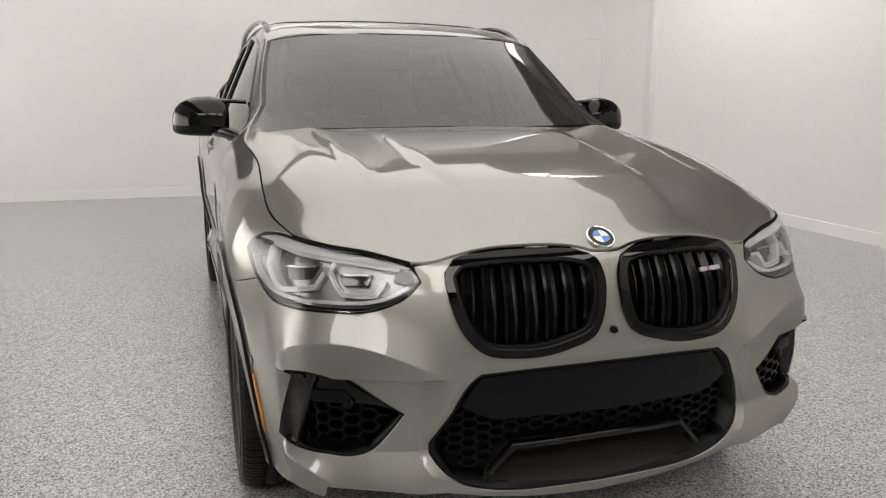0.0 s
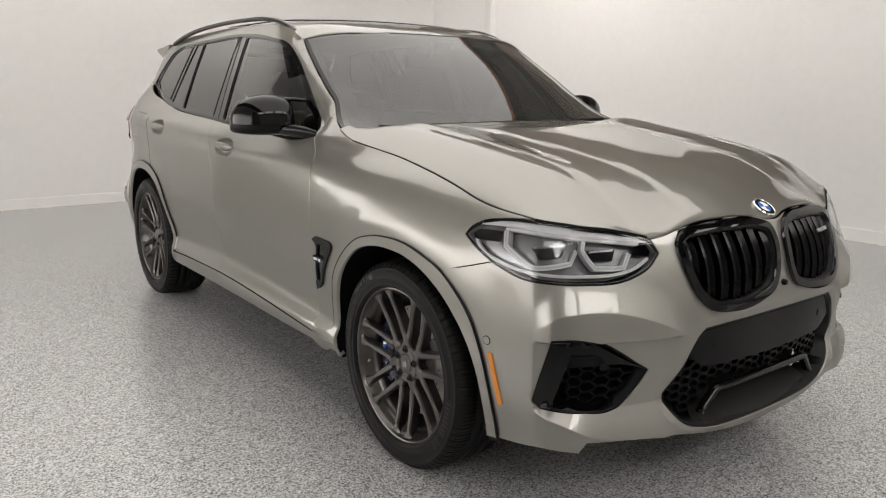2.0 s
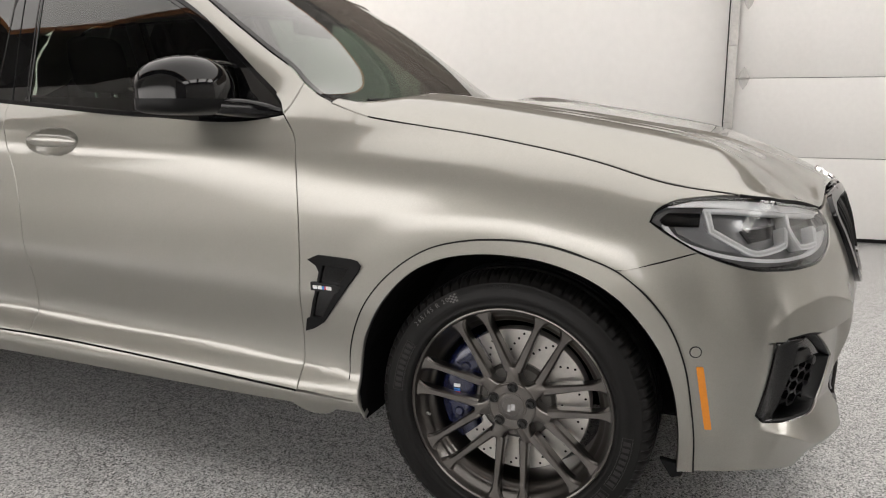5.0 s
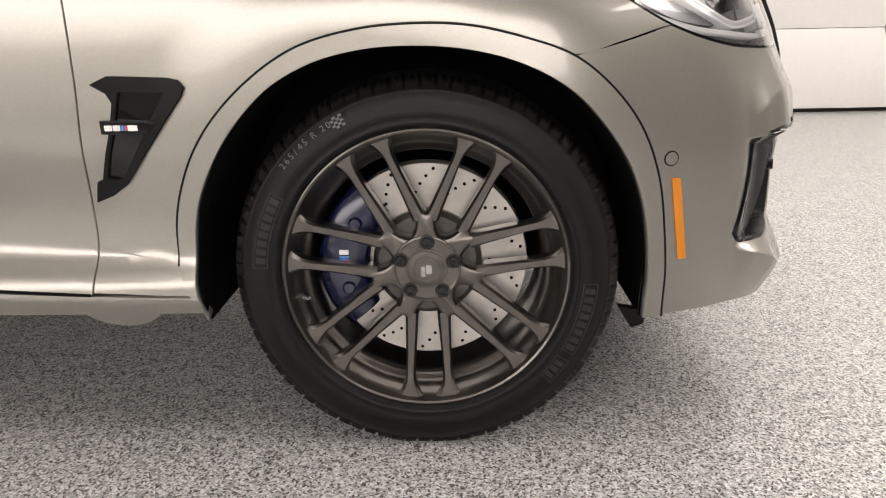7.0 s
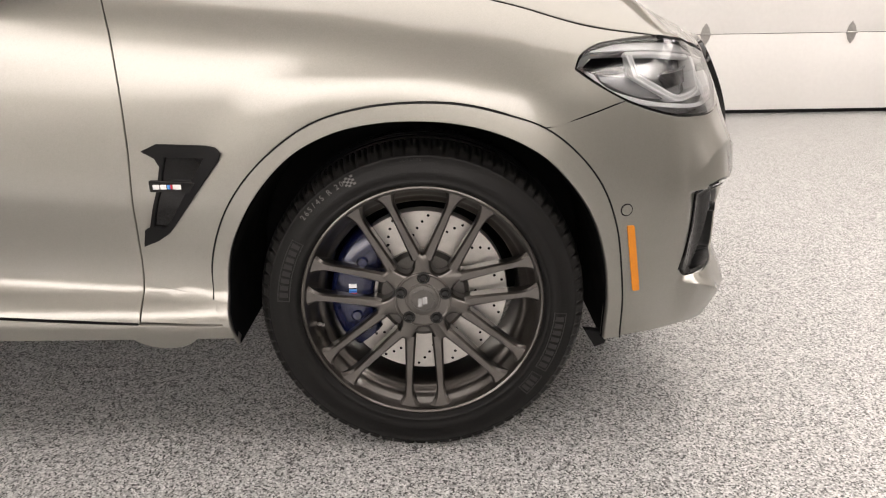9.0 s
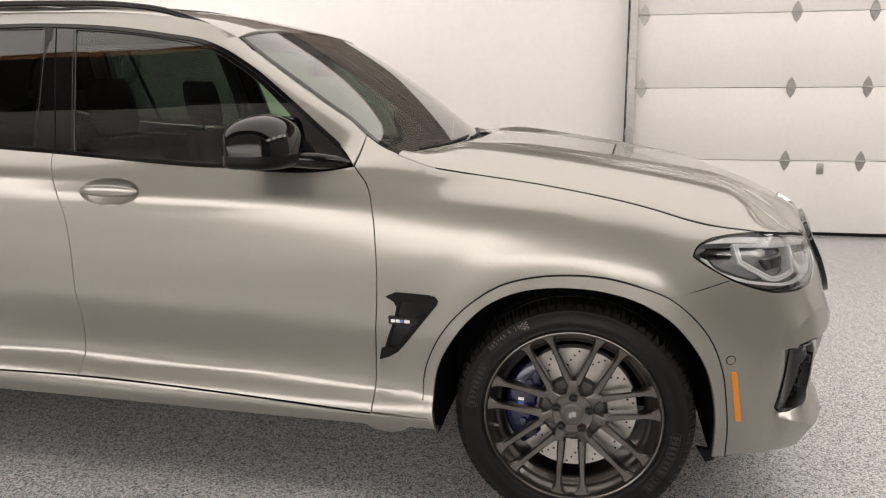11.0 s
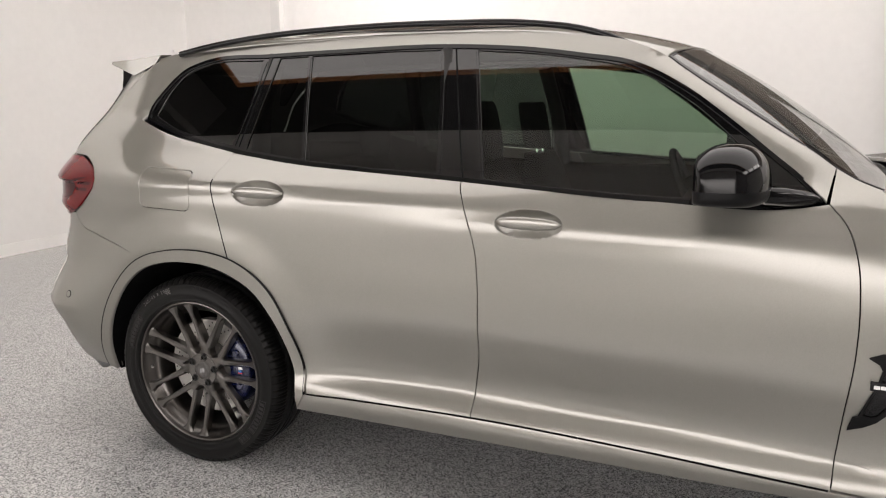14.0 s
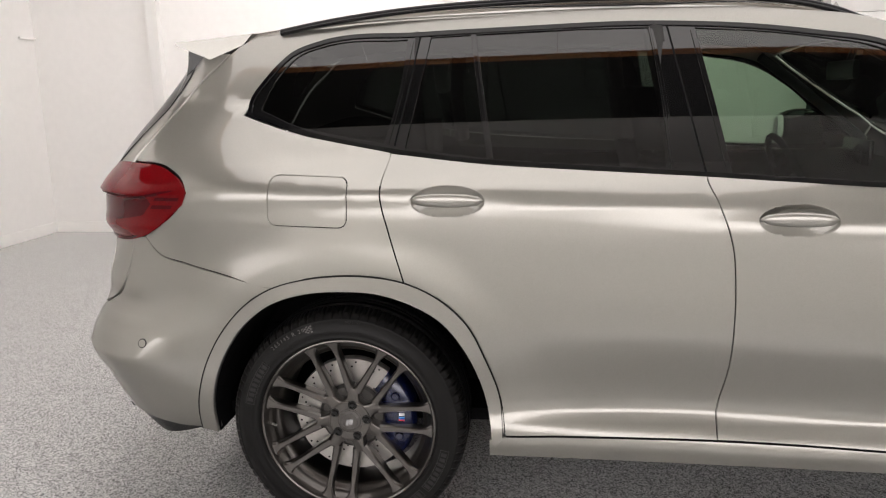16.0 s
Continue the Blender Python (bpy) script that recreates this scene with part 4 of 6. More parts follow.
pair("inner_shell", [(2.60, 0.92), (2.66, 1.18), (3.2, 1.30), (3.55, 1.2), (3.58, 0.5), (3.40, 0.45), (3.30, 0.72), (3.15, 0.85), (2.85, 0.93)], MATT, car, out=-0.022, h=0.06, rim=0)

# bonnet: a domed sheet with two long creases to a side
_front = [(-0.552, 0.941), (-0.740, 0.927), (-0.900, 0.910), (-1.000, 0.889), (-1.060, 0.892), (-1.120, 0.907), (-1.200, 0.9225), (-1.310, 0.929), (-1.400, 0.929), (-1.470, 0.922), (-1.515, 0.911), (U0, 0.909)]
_edge = rounded(HOOD_LINE + _front[1:], 0.012, closed=False, sharp=80)
HOOD_RIM = flank(_edge[:, 0], _edge[:, 1])
_rx = np.linspace(0.72, 0.0, 49)
_rear = np.stack([_rx, 0.402 + 0.148 * (_rx / 0.72) ** 2.2, 1.179 - 0.017 * (_rx / 0.72) ** 2], 1)
HOOD_ALL = np.vstack([HOOD_RIM, _rear])


def hood_base(x, y):
    ax = np.abs(x)
    c = hermite([-0.86, -0.80, -0.76, -0.68, -0.50, -0.20, 0.10, 0.44, 0.6], [0.900, 0.945, 0.968, 0.998, 1.040, 1.092, 1.135, 1.180, 1.20], y)
    e = hermite([-0.86, -0.55, -0.39, -0.22, -0.04, 0.12, 0.30, 0.45, 0.58], [0.865, 0.930, 0.955, 1.002, 1.042, 1.070, 1.097, 1.124, 1.150], y)
    z = c + (e - c) * np.clip(ax / 0.83, 0, 1.1) ** 9
    z = z + 0.025 * np.exp(-(((ax - 0.65) / 0.125) ** 2)) * np.clip((y + 0.86) / 0.25, 0, 1)
    for x0, x1, w, d in ((0.40, 0.30, 0.045, 0.010), (0.64, 0.52, 0.05, 0.010)):
        line = x1 + (x0 - x1) * (y + 0.75) / 1.2
        s = np.clip((line - ax) / w + 0.5, 0, 1)
        fade = np.clip((y + 0.80) / 0.35, 0, 1)
        z = z + d * s * s * (3 - 2 * s) * fade
    return z


_miss = HOOD_ALL[:, 2] - hood_base(HOOD_ALL[:, 0], HOOD_ALL[:, 1])


def hood(x, y):
    z = hood_base(x, y)
    d = np.hypot(np.abs(x)[:, None] - HOOD_ALL[None, :, 0], y[:, None] - HOOD_ALL[None, :, 1]) + 1e-3
    w = d**-3
    z = z + (w * _miss).sum(1) / w.sum(1) * np.exp(-(d.min(1) / 0.16) ** 2)
    return np.stack([x, y, z], 1)


def lid(S):
    return outside(S, (0, 1.4, -3.0))


_half = [tuple(p[:2]) for p in HOOD_ALL]
_S = both(lid(sheet([(0.0, HOOD_ALL[len(HOOD_RIM) - 1, 1])] + _half[len(HOOD_RIM) - 2 :: -1] + _half[len(HOOD_RIM) : -1] + [(0.0, 0.402)], hood, h=0.025, seam=0.0)))
bonnet = skin("bonnet", _S, PAINT, car)


# windscreen and roof
SIDE = rounded(WS_EDGE, 0.02, closed=False)
SIDE = flank(SIDE[:, 0], SIDE[:, 1], -0.004)
SIDE_V = np.r_[0, np.cumsum(np.linalg.norm(np.diff(SIDE, axis=0), axis=1))]
SIDE_V = SIDE_V / SIDE_V[-1]


def screen(a, b):
    """a: across in metres at the base, b: 0 at the cowl to 0.74 at the roof."""
    t, v = a / 0.76, b / 0.74
    side = np.stack([np.interp(v, SIDE_V, SIDE[:, k]) for k in range(3)], 1)
    bow = 0.030 * np.sin(np.pi * np.clip(v, 0, 1))
    mid_y, mid_z = 0.480 + 0.595 * v, 1.158 + 0.424 * v + bow
    q = np.abs(t) ** 2.3
    return np.stack([side[:, 0] * t, mid_y + (side[:, 1] - mid_y) * q, mid_z + (side[:, 2] - mid_z) * np.abs(t) ** 4], 1)


_S = both(lid(sheet([(0, 0.0), (0.40, 0.0), (0.757, 0.0), (0.757, 0.738), (0.40, 0.738), (0, 0.738)], screen, h=0.035, seam=0.0, rim=0.004)))
skin("windscreen", _S, SCREEN, car, label="clear windscreen mirroring the white ceiling")
_S = both(lid(sheet([(0.755, 0.735), (0.758, 0.746), (0, 0.746), (0, 0.735)], lambda a, b: screen(a, b) + [0, 0.0, 0.002], h=0.05, seam=0.0, rim=0.003)))
skin("screen_border", _S, BLACK, car)


_S = lid(sheet([(0.744, 0.004), (0.7595, 0.0), (0.7595, 0.740), (0.744, 0.738)], lambda a, b: screen(a, b) + [0, -0.001, 0.0015], h=0.03, rim=0.003, gap=0))
skin("screen_seal", _S, BLACK, car, label="black edge of the windscreen")
skin("screen_seal", flip(_S), BLACK, car, label="black edge of the windscreen")


def roof(x, y):
    c = hermite([1.0, 1.075, 1.25, 1.5, 1.9, 2.4, 2.9, 3.3, 3.5], [1.545, 1.584, 1.634, 1.672, 1.699, 1.698, 1.672, 1.626, 1.61], y)
    e = hermite([1.0, 1.17, 1.28, 1.5, 1.9, 2.4, 2.9, 3.2, 3.5], [1.500, 1.549, 1.586, 1.622, 1.638, 1.634, 1.616, 1.582, 1.555], y)
    t = np.clip(np.abs(x) / 0.65, 0, 1.1)
    return np.stack([x, y, c + (e - c) * (0.5 * t**2 + 0.5 * t**8)], 1)


_re = [tuple(flank(np.array([u]), np.array([z]))[0][:2]) for u, z in [(1.170, 1.547)] + ROOF_EDGE]
_S = both(lid(sheet([(0, 1.078), (0.35, 1.089)] + _re + [(0.0, 3.30)], roof, h=0.04, seam=0.0)))
skin("roof", _S, PAINT, car)
_S = both(lid(sheet([(0, 1.46), (0.45, 1.465), (0.47, 1.49), (0.47, 2.55), (0.44, 2.60), (0, 2.60)], lambda a, b: roof(a, b) + [0, 0, 0.004], h=0.06, seam=0.0, rim=0.006)))
skin("sunroof", _S, BLACK, car, label="black glass panoramic sunroof")


# ---- windows ----
FRAME = [(0.720, 1.127), (0.790, 1.116), (1.187, 1.120), (1.480, 1.138), (1.772, 1.159), (2.150, 1.183), (2.405, 1.200), (2.686, 1.234), (2.992, 1.295), (3.178, 1.353)]
G_FRONT = [(0.880, 1.128), (1.187, 1.131), (1.480, 1.148), (1.700, 1.163), (1.735, 1.350), (1.782, 1.578), (1.584, 1.562), (1.430, 1.540), (1.285, 1.510), (1.142, 1.438), (1.010, 1.339), (0.918, 1.240)]
G_REAR = [(1.868, 1.177), (2.150, 1.193), (2.378, 1.209), (2.408, 1.400), (2.433, 1.580), (2.200, 1.585), (1.915, 1.584), (1.890, 1.400)]
G_SMALL = [(2.398, 1.211), (2.520, 1.227), (2.645, 1.243), (2.605, 1.420), (2.572, 1.575), (2.449, 1.579), (2.426, 1.400)]
G_QUARTER = [(2.712, 1.256), (2.850, 1.280), (3.020, 1.317), (3.140, 1.364), (3.098, 1.458), (3.030, 1.527), (2.940, 1.557), (2.648, 1.570), (2.672, 1.400)]
pair("window_trim", FRAME + DLO_TOP, PILLAR, car, glassy=True, out=0.001, h=0.03, holes=[G_FRONT, G_REAR, G_SMALL, G_QUARTER], gap=0.001, rim=0.010, label="gloss black window surround and pillar covers")
for door, outline, mat, word in ((front_door, G_FRONT, PANE, "tinted side window"), (rear_door, G_REAR, PRIV, "dark privacy glass"), (rear_door, G_SMALL, PRIV, "dark privacy glass"), (car, G_QUARTER, PRIV, "dark privacy glass")):
    pair("window_pane", outline, mat, door, glassy=True, out=-0.005, h=0.06, gap=-0.004, rim=0, label=word)


def strip(name, line, width, out, mat, parent, label="", glassy=False):
    """A narrow raised strip along a line on the flank, on both sides."""
    L = rounded(line, 0.03, closed=False)
    t = np.gradient(L, axis=0)
    t /= np.linalg.norm(t, axis=1)[:, None]
    nrm = np.stack([-t[:, 1], t[:, 0]], 1) * width / 2
    return pair(name, list(map(tuple, L + nrm)) + list(map(tuple, (L - nrm)[::-1])), mat, parent, out=out, h=0.02, gap=0, rim=out + 0.004, label=label, glassy=glassy)


# dark strip laid on the skin to draw the shaded gap under the doors
strip("sill_gap", [(0.652, 0.327), (1.180, 0.3565), (1.722, 0.3805), (2.10, 0.383), (2.345, 0.380)], 0.005, 0.0015, MATT, car, "dark strip over the gap under the doors")
_dlo = rounded(FRAME + DLO_TOP, 0.02)
pair("window_moulding", list(map(tuple, shrink(_dlo, -0.004))), BLACK, car, glassy=True, out=0.007, h=0.02, sharp=70, holes=[list(map(tuple, shrink(_dlo, 0.008)))], gap=0.0, rim=0.012, label="raised black seal round the side windows")
for line in ([(1.772, 1.165), (1.825, 1.41), (1.862, 1.588)], [(2.678, 1.250), (2.643, 1.40), (2.606, 1.580)]):
    strip("pillar_gap", line, 0.004, 0.0022, MATT, car, "dark gap between the doors", True)
for line in ([(1.712, 1.172), (1.748, 1.35), (1.792, 1.575)], [(1.857, 1.180), (1.880, 1.40), (1.905, 1.580)], [(2.388, 1.215), (2.417, 1.40), (2.441, 1.575)], [(2.700, 1.258), (2.664, 1.40), (2.632, 1.566)]):
    strip("pillar_strip", line, 0.007, 0.0045, PILLAR, car, "polished black pillar edge", True)
# dark strips stand in for the shade inside the panel gaps
for line in (ARCH_F, ARCH_R):
    strip("arch_gap", line, 0.0017, 0.0098, SATIN, car, "dark strip over the gap along the arch trim")
strip("bonnet_gap", HOOD_LINE[1:], 0.0014, 0.0012, MATT, car, "dark gap along the bonnet edge")
strip("lamp_gap", [(-0.560, 0.939), (-0.740, 0.924), (-0.900, 0.906), (-1.000, 0.886)], 0.007, 0.0008, MATT, car, "dark gap between bonnet and headlight")
strip("door_gap", DOOR_C[:4], 0.0035, 0.0008, MATT, car, "dark gap behind the rear door")

# ---- headlights ----
LAMP = LAMP_TOP[::-1][:-1] + [(-0.558, 0.936)] + LAMP_IN[::-1] + LAMP_LOW[::-1]
_lamp = []
for side in (0, 1):
    S = outside(sheet(LAMP, flank_out(-0.045), h=0.04, gap=0, rim=0.0))
    _lamp.append(skin("headlight", S if side == 0 else flip(S), LAMPD, car, "clear glass LED headlight with grey light guides"))
pair("lens", LAMP, LENS, _lamp, out=0.001, h=0.03, gap=0.002, rim=0.0, label="clear lens")
_ring = shrink(rounded(LAMP, 0.03), 0.0035)
pair("bezel", LAMP, BLACK, _lamp, out=-0.002, h=0.02, holes=[list(map(tuple, _ring))], gap=0.0, rim=0.014)


pair("housing_wall", LAMP, LAMPG, _lamp, out=-0.005, h=0.02, holes=[list(map(tuple, shrink(rounded(LAMP, 0.03), 0.004)))], gap=0.0005, rim=0.045)


def patch(name, outline, out, mat, parents, label="", depth=0.01, h=0.02):
    return pair(name, outline, mat, parents, out=out, h=h, gap=0, rim=depth, label=label, sharp=32)


def ribbon(name, line, width, out, mat, label="", depth=0.02, aside=0.0):
    """A lamp part of even width along a bent line."""
    L = np.array(line)
    t = np.gradient(L, axis=0)
    t /= np.linalg.norm(t, axis=1)[:, None]
    nrm = np.stack([-t[:, 1], t[:, 0]], 1) * width / 2
    return patch(name, list(map(tuple, L + nrm * (1 + 2 * aside / width))) + list(map(tuple, (L - nrm * (1 - 2 * aside / width))[::-1])), out, mat, _lamp, label, depth, 0.012)


BROW_LOW = [(-1.000, 0.871), (-0.961, 0.873), (-0.868, 0.885), (-0.783, 0.893), (-0.636, 0.905), (-0.527, 0.912), (-0.459, 0.914), (-0.385, 0.910)]
_bx, _bz = (np.array(c) for c in zip(*BROW_LOW))
_E = outside(sheet([(-0.385, 0.913), (-0.476, 0.928), (-0.577, 0.931), (-0.740, 0.919), (-0.840, 0.907), (-0.950, 0.885), (-1.000, 0.873)] + BROW_LOW[1:-1], lambda p, q: flank(p, q, -0.004 - 0.85 * (q - np.interp(p, _bx, _bz))), h=0.010, gap=0, rim=0.004, sharp=32))
for side in (0, 1):
    skin("eyebrow", _E if side == 0 else flip(_E), EYEBROW, _lamp[side], "brow strip under the bonnet edge, whitened for its bright reflection")
patch("brow_lip", [(-0.385, 0.912), (-0.476, 0.926), (-0.577, 0.929), (-0.740, 0.917), (-0.840, 0.905), (-0.950, 0.883), (-0.998, 0.872), (-0.961, 0.873), (-0.868, 0.885), (-0.783, 0.893), (-0.636, 0.905), (-0.527, 0.912), (-0.459, 0.914)], -0.034, LAMPD, _lamp)
ribbon("brow_line", [(-0.470, 0.906), (-0.527, 0.905), (-0.636, 0.898), (-0.783, 0.886), (-0.868, 0.878), (-0.970, 0.866)], 0.006, -0.010, LAMPW)
ribbon("lower_trim", [(-0.385, 0.896), (-0.376, 0.873), (-0.399, 0.845), (-0.482, 0.809), (-0.613, 0.790), (-0.760, 0.785), (-0.890, 0.788), (-0.940, 0.799), (-0.995, 0.826)], 0.007, -0.009, LAMPW, "pale lower trim line")
patch("grey_mask", [(-0.395, 0.885), (-0.465, 0.900), (-0.474, 0.858), (-0.560, 0.806), (-0.490, 0.815), (-0.410, 0.850)], -0.024, LAMPG, _lamp)
patch("dark_slot", [(-0.366, 0.884), (-0.384, 0.898), (-0.462, 0.898), (-0.458, 0.868), (-0.376, 0.869)], -0.008, BLACK, _lamp)
patch("inner_field", [(-0.965, 0.862), (-1.000, 0.862), (-1.012, 0.838), (-0.995, 0.830), (-0.955, 0.836)], -0.020, BLACK, _lamp)
for line, bowl, bar in (
    ([(-0.476, 0.902), (-0.486, 0.859), (-0.535, 0.832), (-0.589, 0.809), (-0.660, 0.812), (-0.720, 0.821), (-0.749, 0.855)], [(-0.563, 0.858), (-0.599, 0.829), (-0.681, 0.836), (-0.702, 0.868), (-0.632, 0.862)], [(-0.575, 0.862), (-0.640, 0.865), (-0.694, 0.869)]),
    ([(-0.786, 0.886), (-0.775, 0.857), (-0.792, 0.832), (-0.815, 0.806), (-0.860, 0.803), (-0.906, 0.805), (-0.931, 0.843)], [(-0.799, 0.851), (-0.816, 0.822), (-0.879, 0.822), (-0.893, 0.850)], [(-0.810, 0.848), (-0.845, 0.850), (-0.882, 0.851)]),
):
    ribbon("light_guide", line, 0.0120, -0.008, GUIDE, "pale six-sided light guide", 0.030)
    ribbon("guide_edge", line, 0.0030, -0.005, LAMPW, aside=0.0048, depth=0.008)
    ribbon("guide_edge", line, 0.0030, -0.005, LAMPW, aside=-0.0048, depth=0.008)
    patch("projector", bowl, -0.026, LENSD, _lamp, "dark glass projector", 0.02)
    ribbon("reflector_bar", bar, 0.004, -0.018, REFL)

# ---- kidney grille ----
kid = both(outside(sheet(KIDNEY, flank_out(0.014), h=0.02, holes=[list(map(tuple, shrink(rounded(KIDNEY, 0.03), 0.021)))], gap=0.0, rim=0.05)))
grille = skin("grille", kid, BLACK, car, "gloss black twin kidney grille")
_in = shrink(rounded(KIDNEY, 0.02), 0.024)
skin("grille_back", both(outside(sheet(KIDNEY, flank_out(-0.07), h=0.05, gap=0.0, rim=0))), MATT, grille)
skin("grille_ring", both(outside(sheet(list(map(tuple, shrink(rounded(KIDNEY, 0.03), 0.019))), flank_out(0.006), h=0.02, holes=[list(map(tuple, shrink(rounded(KIDNEY, 0.03), 0.029)))], gap=0.0, rim=0.03))), SATIN, grille)
for k in range(7):
    u = -1.152 - 0.0560 * k
    for sgn in (1, -1):
        ins = [z for z in np.linspace(0.64, 0.93, 200) if inside(np.array([[u, z]]), _in)[0]]
        z0, z1 = ins[0], ins[-1]
        zz = np.linspace(z0, z1, 9)
        rings = []
        for z in zz:
            bow = 0.014 * math.sin(math.pi * (z - z0) / (z1 - z0)) - 0.012
            c = flank([u, u, u, u, u, u, u, u], [z] * 8, np.array([bow - 0.055, bow - 0.055, bow - 0.004, bow, bow - 0.012, bow, bow - 0.004, bow - 0.030]))
            du = np.array([0.006, -0.006, -0.017, -0.010, 0.0, 0.010, 0.017, 0.008])
            x, y, nx, ny = plan(np.array([u]))
            tx, ty = -ny[0], nx[0]
            c[:, 0] += tx * du
            c[:, 1] += ty * du
            rings.append(c * [sgn, 1, 1])
        bm = bmesh.new()
        loft(bm, rings)
        part("double_bar", bm, KBAR, grille, smooth=50)


# ---- honeycomb inlets ----
def honeycomb(loop, size, squash, out):
    """Thin six-sided cells that fill a closed line on the flank, with their depth inwards."""
    V, F = [], []
    lo, hi = loop.min(0), loop.max(0)
    dx, dz = size * 1.5, size * math.sqrt(3) * squash
    seen = set()
    for i in range(int((hi[0] - lo[0]) / dx) + 3):
        for j in range(int((hi[1] - lo[1]) / dz) + 3):
            cx, cz = lo[0] + i * dx, lo[1] + (j + 0.5 * (i % 2)) * dz
            P = [(cx + size * math.cos(q), cz + size * squash * math.sin(q)) for q in (math.pi / 3 * k for k in range(6))]
            for a, b in zip(P, P[1:] + P[:1]):
                key = (round(a[0] + b[0], 3), round(a[1] + b[1], 3))
                if key in seen or not inside(np.array([a, b]), loop).all():
                    continue
                seen.add(key)
                d = np.subtract(b, a)
                w = np.array([-d[1], d[0]]) / np.linalg.norm(d) * 0.0035
                q = np.array([np.add(a, w), np.add(b, w), np.subtract(b, w), np.subtract(a, w)])
                f, g = flank(q[:, 0], q[:, 1], out), flank(q[:, 0], q[:, 1], out - 0.02)
                n = len(V)
                V += list(f) + list(g)
                F += [(n, n + 1, n + 2, n + 3), (n, n + 4, n + 5, n + 1), (n + 3, n + 2, n + 6, n + 7), (n + 7, n + 6, n + 5, n + 4)]
    return np.array(V), F


def comb(name, outline, size, squash, out, parent, label=""):
    V, F = honeycomb(rounded(outline, 0.02), size, squash, out)
    V2 = V * [-1, 1, 1]
    n = len(V)
    return put(name, np.vstack([V, V2]), F + [tuple(i + n for i in f[::-1]) for f in F], COMB, parent, smooth=False, label=label)


inlet = skin("lower_inlet", both(outside(sheet(HEX, flank_out(-0.16), h=0.05, gap=-0.07, rim=0, seam=U0, sharp=25))), MATT, car, "black lower air inlet with honeycomb mesh")
_hexin = [tuple(p) for p in shrink(np.array(HEX), 0.006)]
_hexin[0], _hexin[-1] = (U0, 0.608), (U0, 0.256)
skin("inlet_edge", both(outside(sheet(HEX + _hexin[::-1], flank_out(-0.004), h=0.02, gap=0.0, rim=0.10, seam=U0, sharp=25))), SATIN, inlet, "black inlet edge")
skin("plate_panel", both(outside(sheet([(U0, 0.600), (-1.300, 0.598), (-1.190, 0.590), (-1.165, 0.560), (-1.135, 0.515), (-1.20, 0.482), (-1.35, 0.474), (U0, 0.470)], flank_out(-0.012), h=0.03, gap=0.0, rim=0.04, seam=U0, sharp=25))), PLATE, inlet, "plain satin black number plate panel")
comb("honeycomb", [(U0, 0.472), (-1.35, 0.476), (-1.20, 0.486), (-1.125, 0.500), (-1.070, 0.405), (-1.08, 0.375), (-1.17, 0.31), (-1.22, 0.33), (-1.27, 0.385), (U0, 0.385)], 0.026, 0.62, -0.045, inlet, "black honeycomb mesh")["kind"] = "stuff"
skin("air_dam", both(outside(sheet([(U0, 0.350), (-1.270, 0.348), (-1.212, 0.300), (-1.205, 0.286), (-1.44, 0.266), (U0, 0.260)], lambda p, q: flank(p, q, -0.010 - 1.45 * (q - 0.262)), h=0.02, gap=0.0, rim=0.004, seam=U0, sharp=25))), SPLITTER, inlet, "black floor of the inlet, toned lighter as if lit")
skin("splitter_edge", both(outside(sheet([(U0, 0.393), (-1.282, 0.391), (-1.214, 0.318), (-1.222, 0.312), (-1.287, 0.381), (U0, 0.383)], flank_out(-0.012), h=0.02, gap=0.0, rim=0.03, seam=U0, sharp=25))), BLACK, inlet)
_fog = []
for side in (0, 1):
    S = outside(sheet(FOG, flank_out(-0.085), h=0.04, gap=-0.01, rim=0))
    _fog.append(skin("side_inlet", S if side == 0 else flip(S), MATT, car, "black side air inlet with honeycomb mesh"))
pair("inlet_edge", FOG, SATIN, _fog, out=-0.004, sharp=25, h=0.015, holes=[list(map(tuple, shrink(rounded(FOG, 0.02, sharp=25), 0.004)))], gap=0.0, rim=0.105)
pair("outer_blade", [(-0.670, 0.605), (-0.722, 0.607), (-0.735, 0.582), (-0.668, 0.392), (-0.643, 0.395), (-0.619, 0.414)], BLACK, _fog, out=0.006, sharp=15, h=0.02, gap=0.0, rim=0.05, label="gloss black upright blade")
pair("upper_vane", [(-0.680, 0.600), (-0.737, 0.606), (-0.782, 0.598), (-0.872, 0.550), (-0.970, 0.501), (-0.906, 0.517), (-0.862, 0.520), (-0.690, 0.520)], BLACK, _fog, out=-0.020, sharp=25, h=0.02, gap=0.0, rim=0.04, label="black upper vane")
pair("vane_step", [(-0.690, 0.552), (-0.824, 0.552), (-0.848, 0.522), (-0.695, 0.521)], SATIN, _fog, out=-0.010, sharp=25, h=0.02, gap=0.0, rim=0.02)
for side, sgn in ((0, 1), (1, -1)):
    V, F = honeycomb(rounded([(-0.685, 0.525), (-0.790, 0.522), (-0.870, 0.518), (-0.975, 0.496), (-0.935, 0.445), (-0.892, 0.403), (-0.848, 0.390), (-0.767, 0.390), (-0.695, 0.394)], 0.02), 0.030, 0.62, -0.030)
    tagged(put("honeycomb", V * [sgn, 1, 1], F if sgn == 1 else [f[::-1] for f in F], COMB, _fog[side], smooth=False, label="black honeycomb mesh"), kind="stuff")


def disc_on(name, u, z, r, out, mat, parent, depth=0.006, n=16, label=""):
    return pair(name, [(u + r * math.cos(a), z + r * math.sin(a)) for a in np.linspace(0, 2 * math.pi, n + 1)[:-1]], mat, parent, out=out, h=0.02, gap=0, rim=depth, label=label)


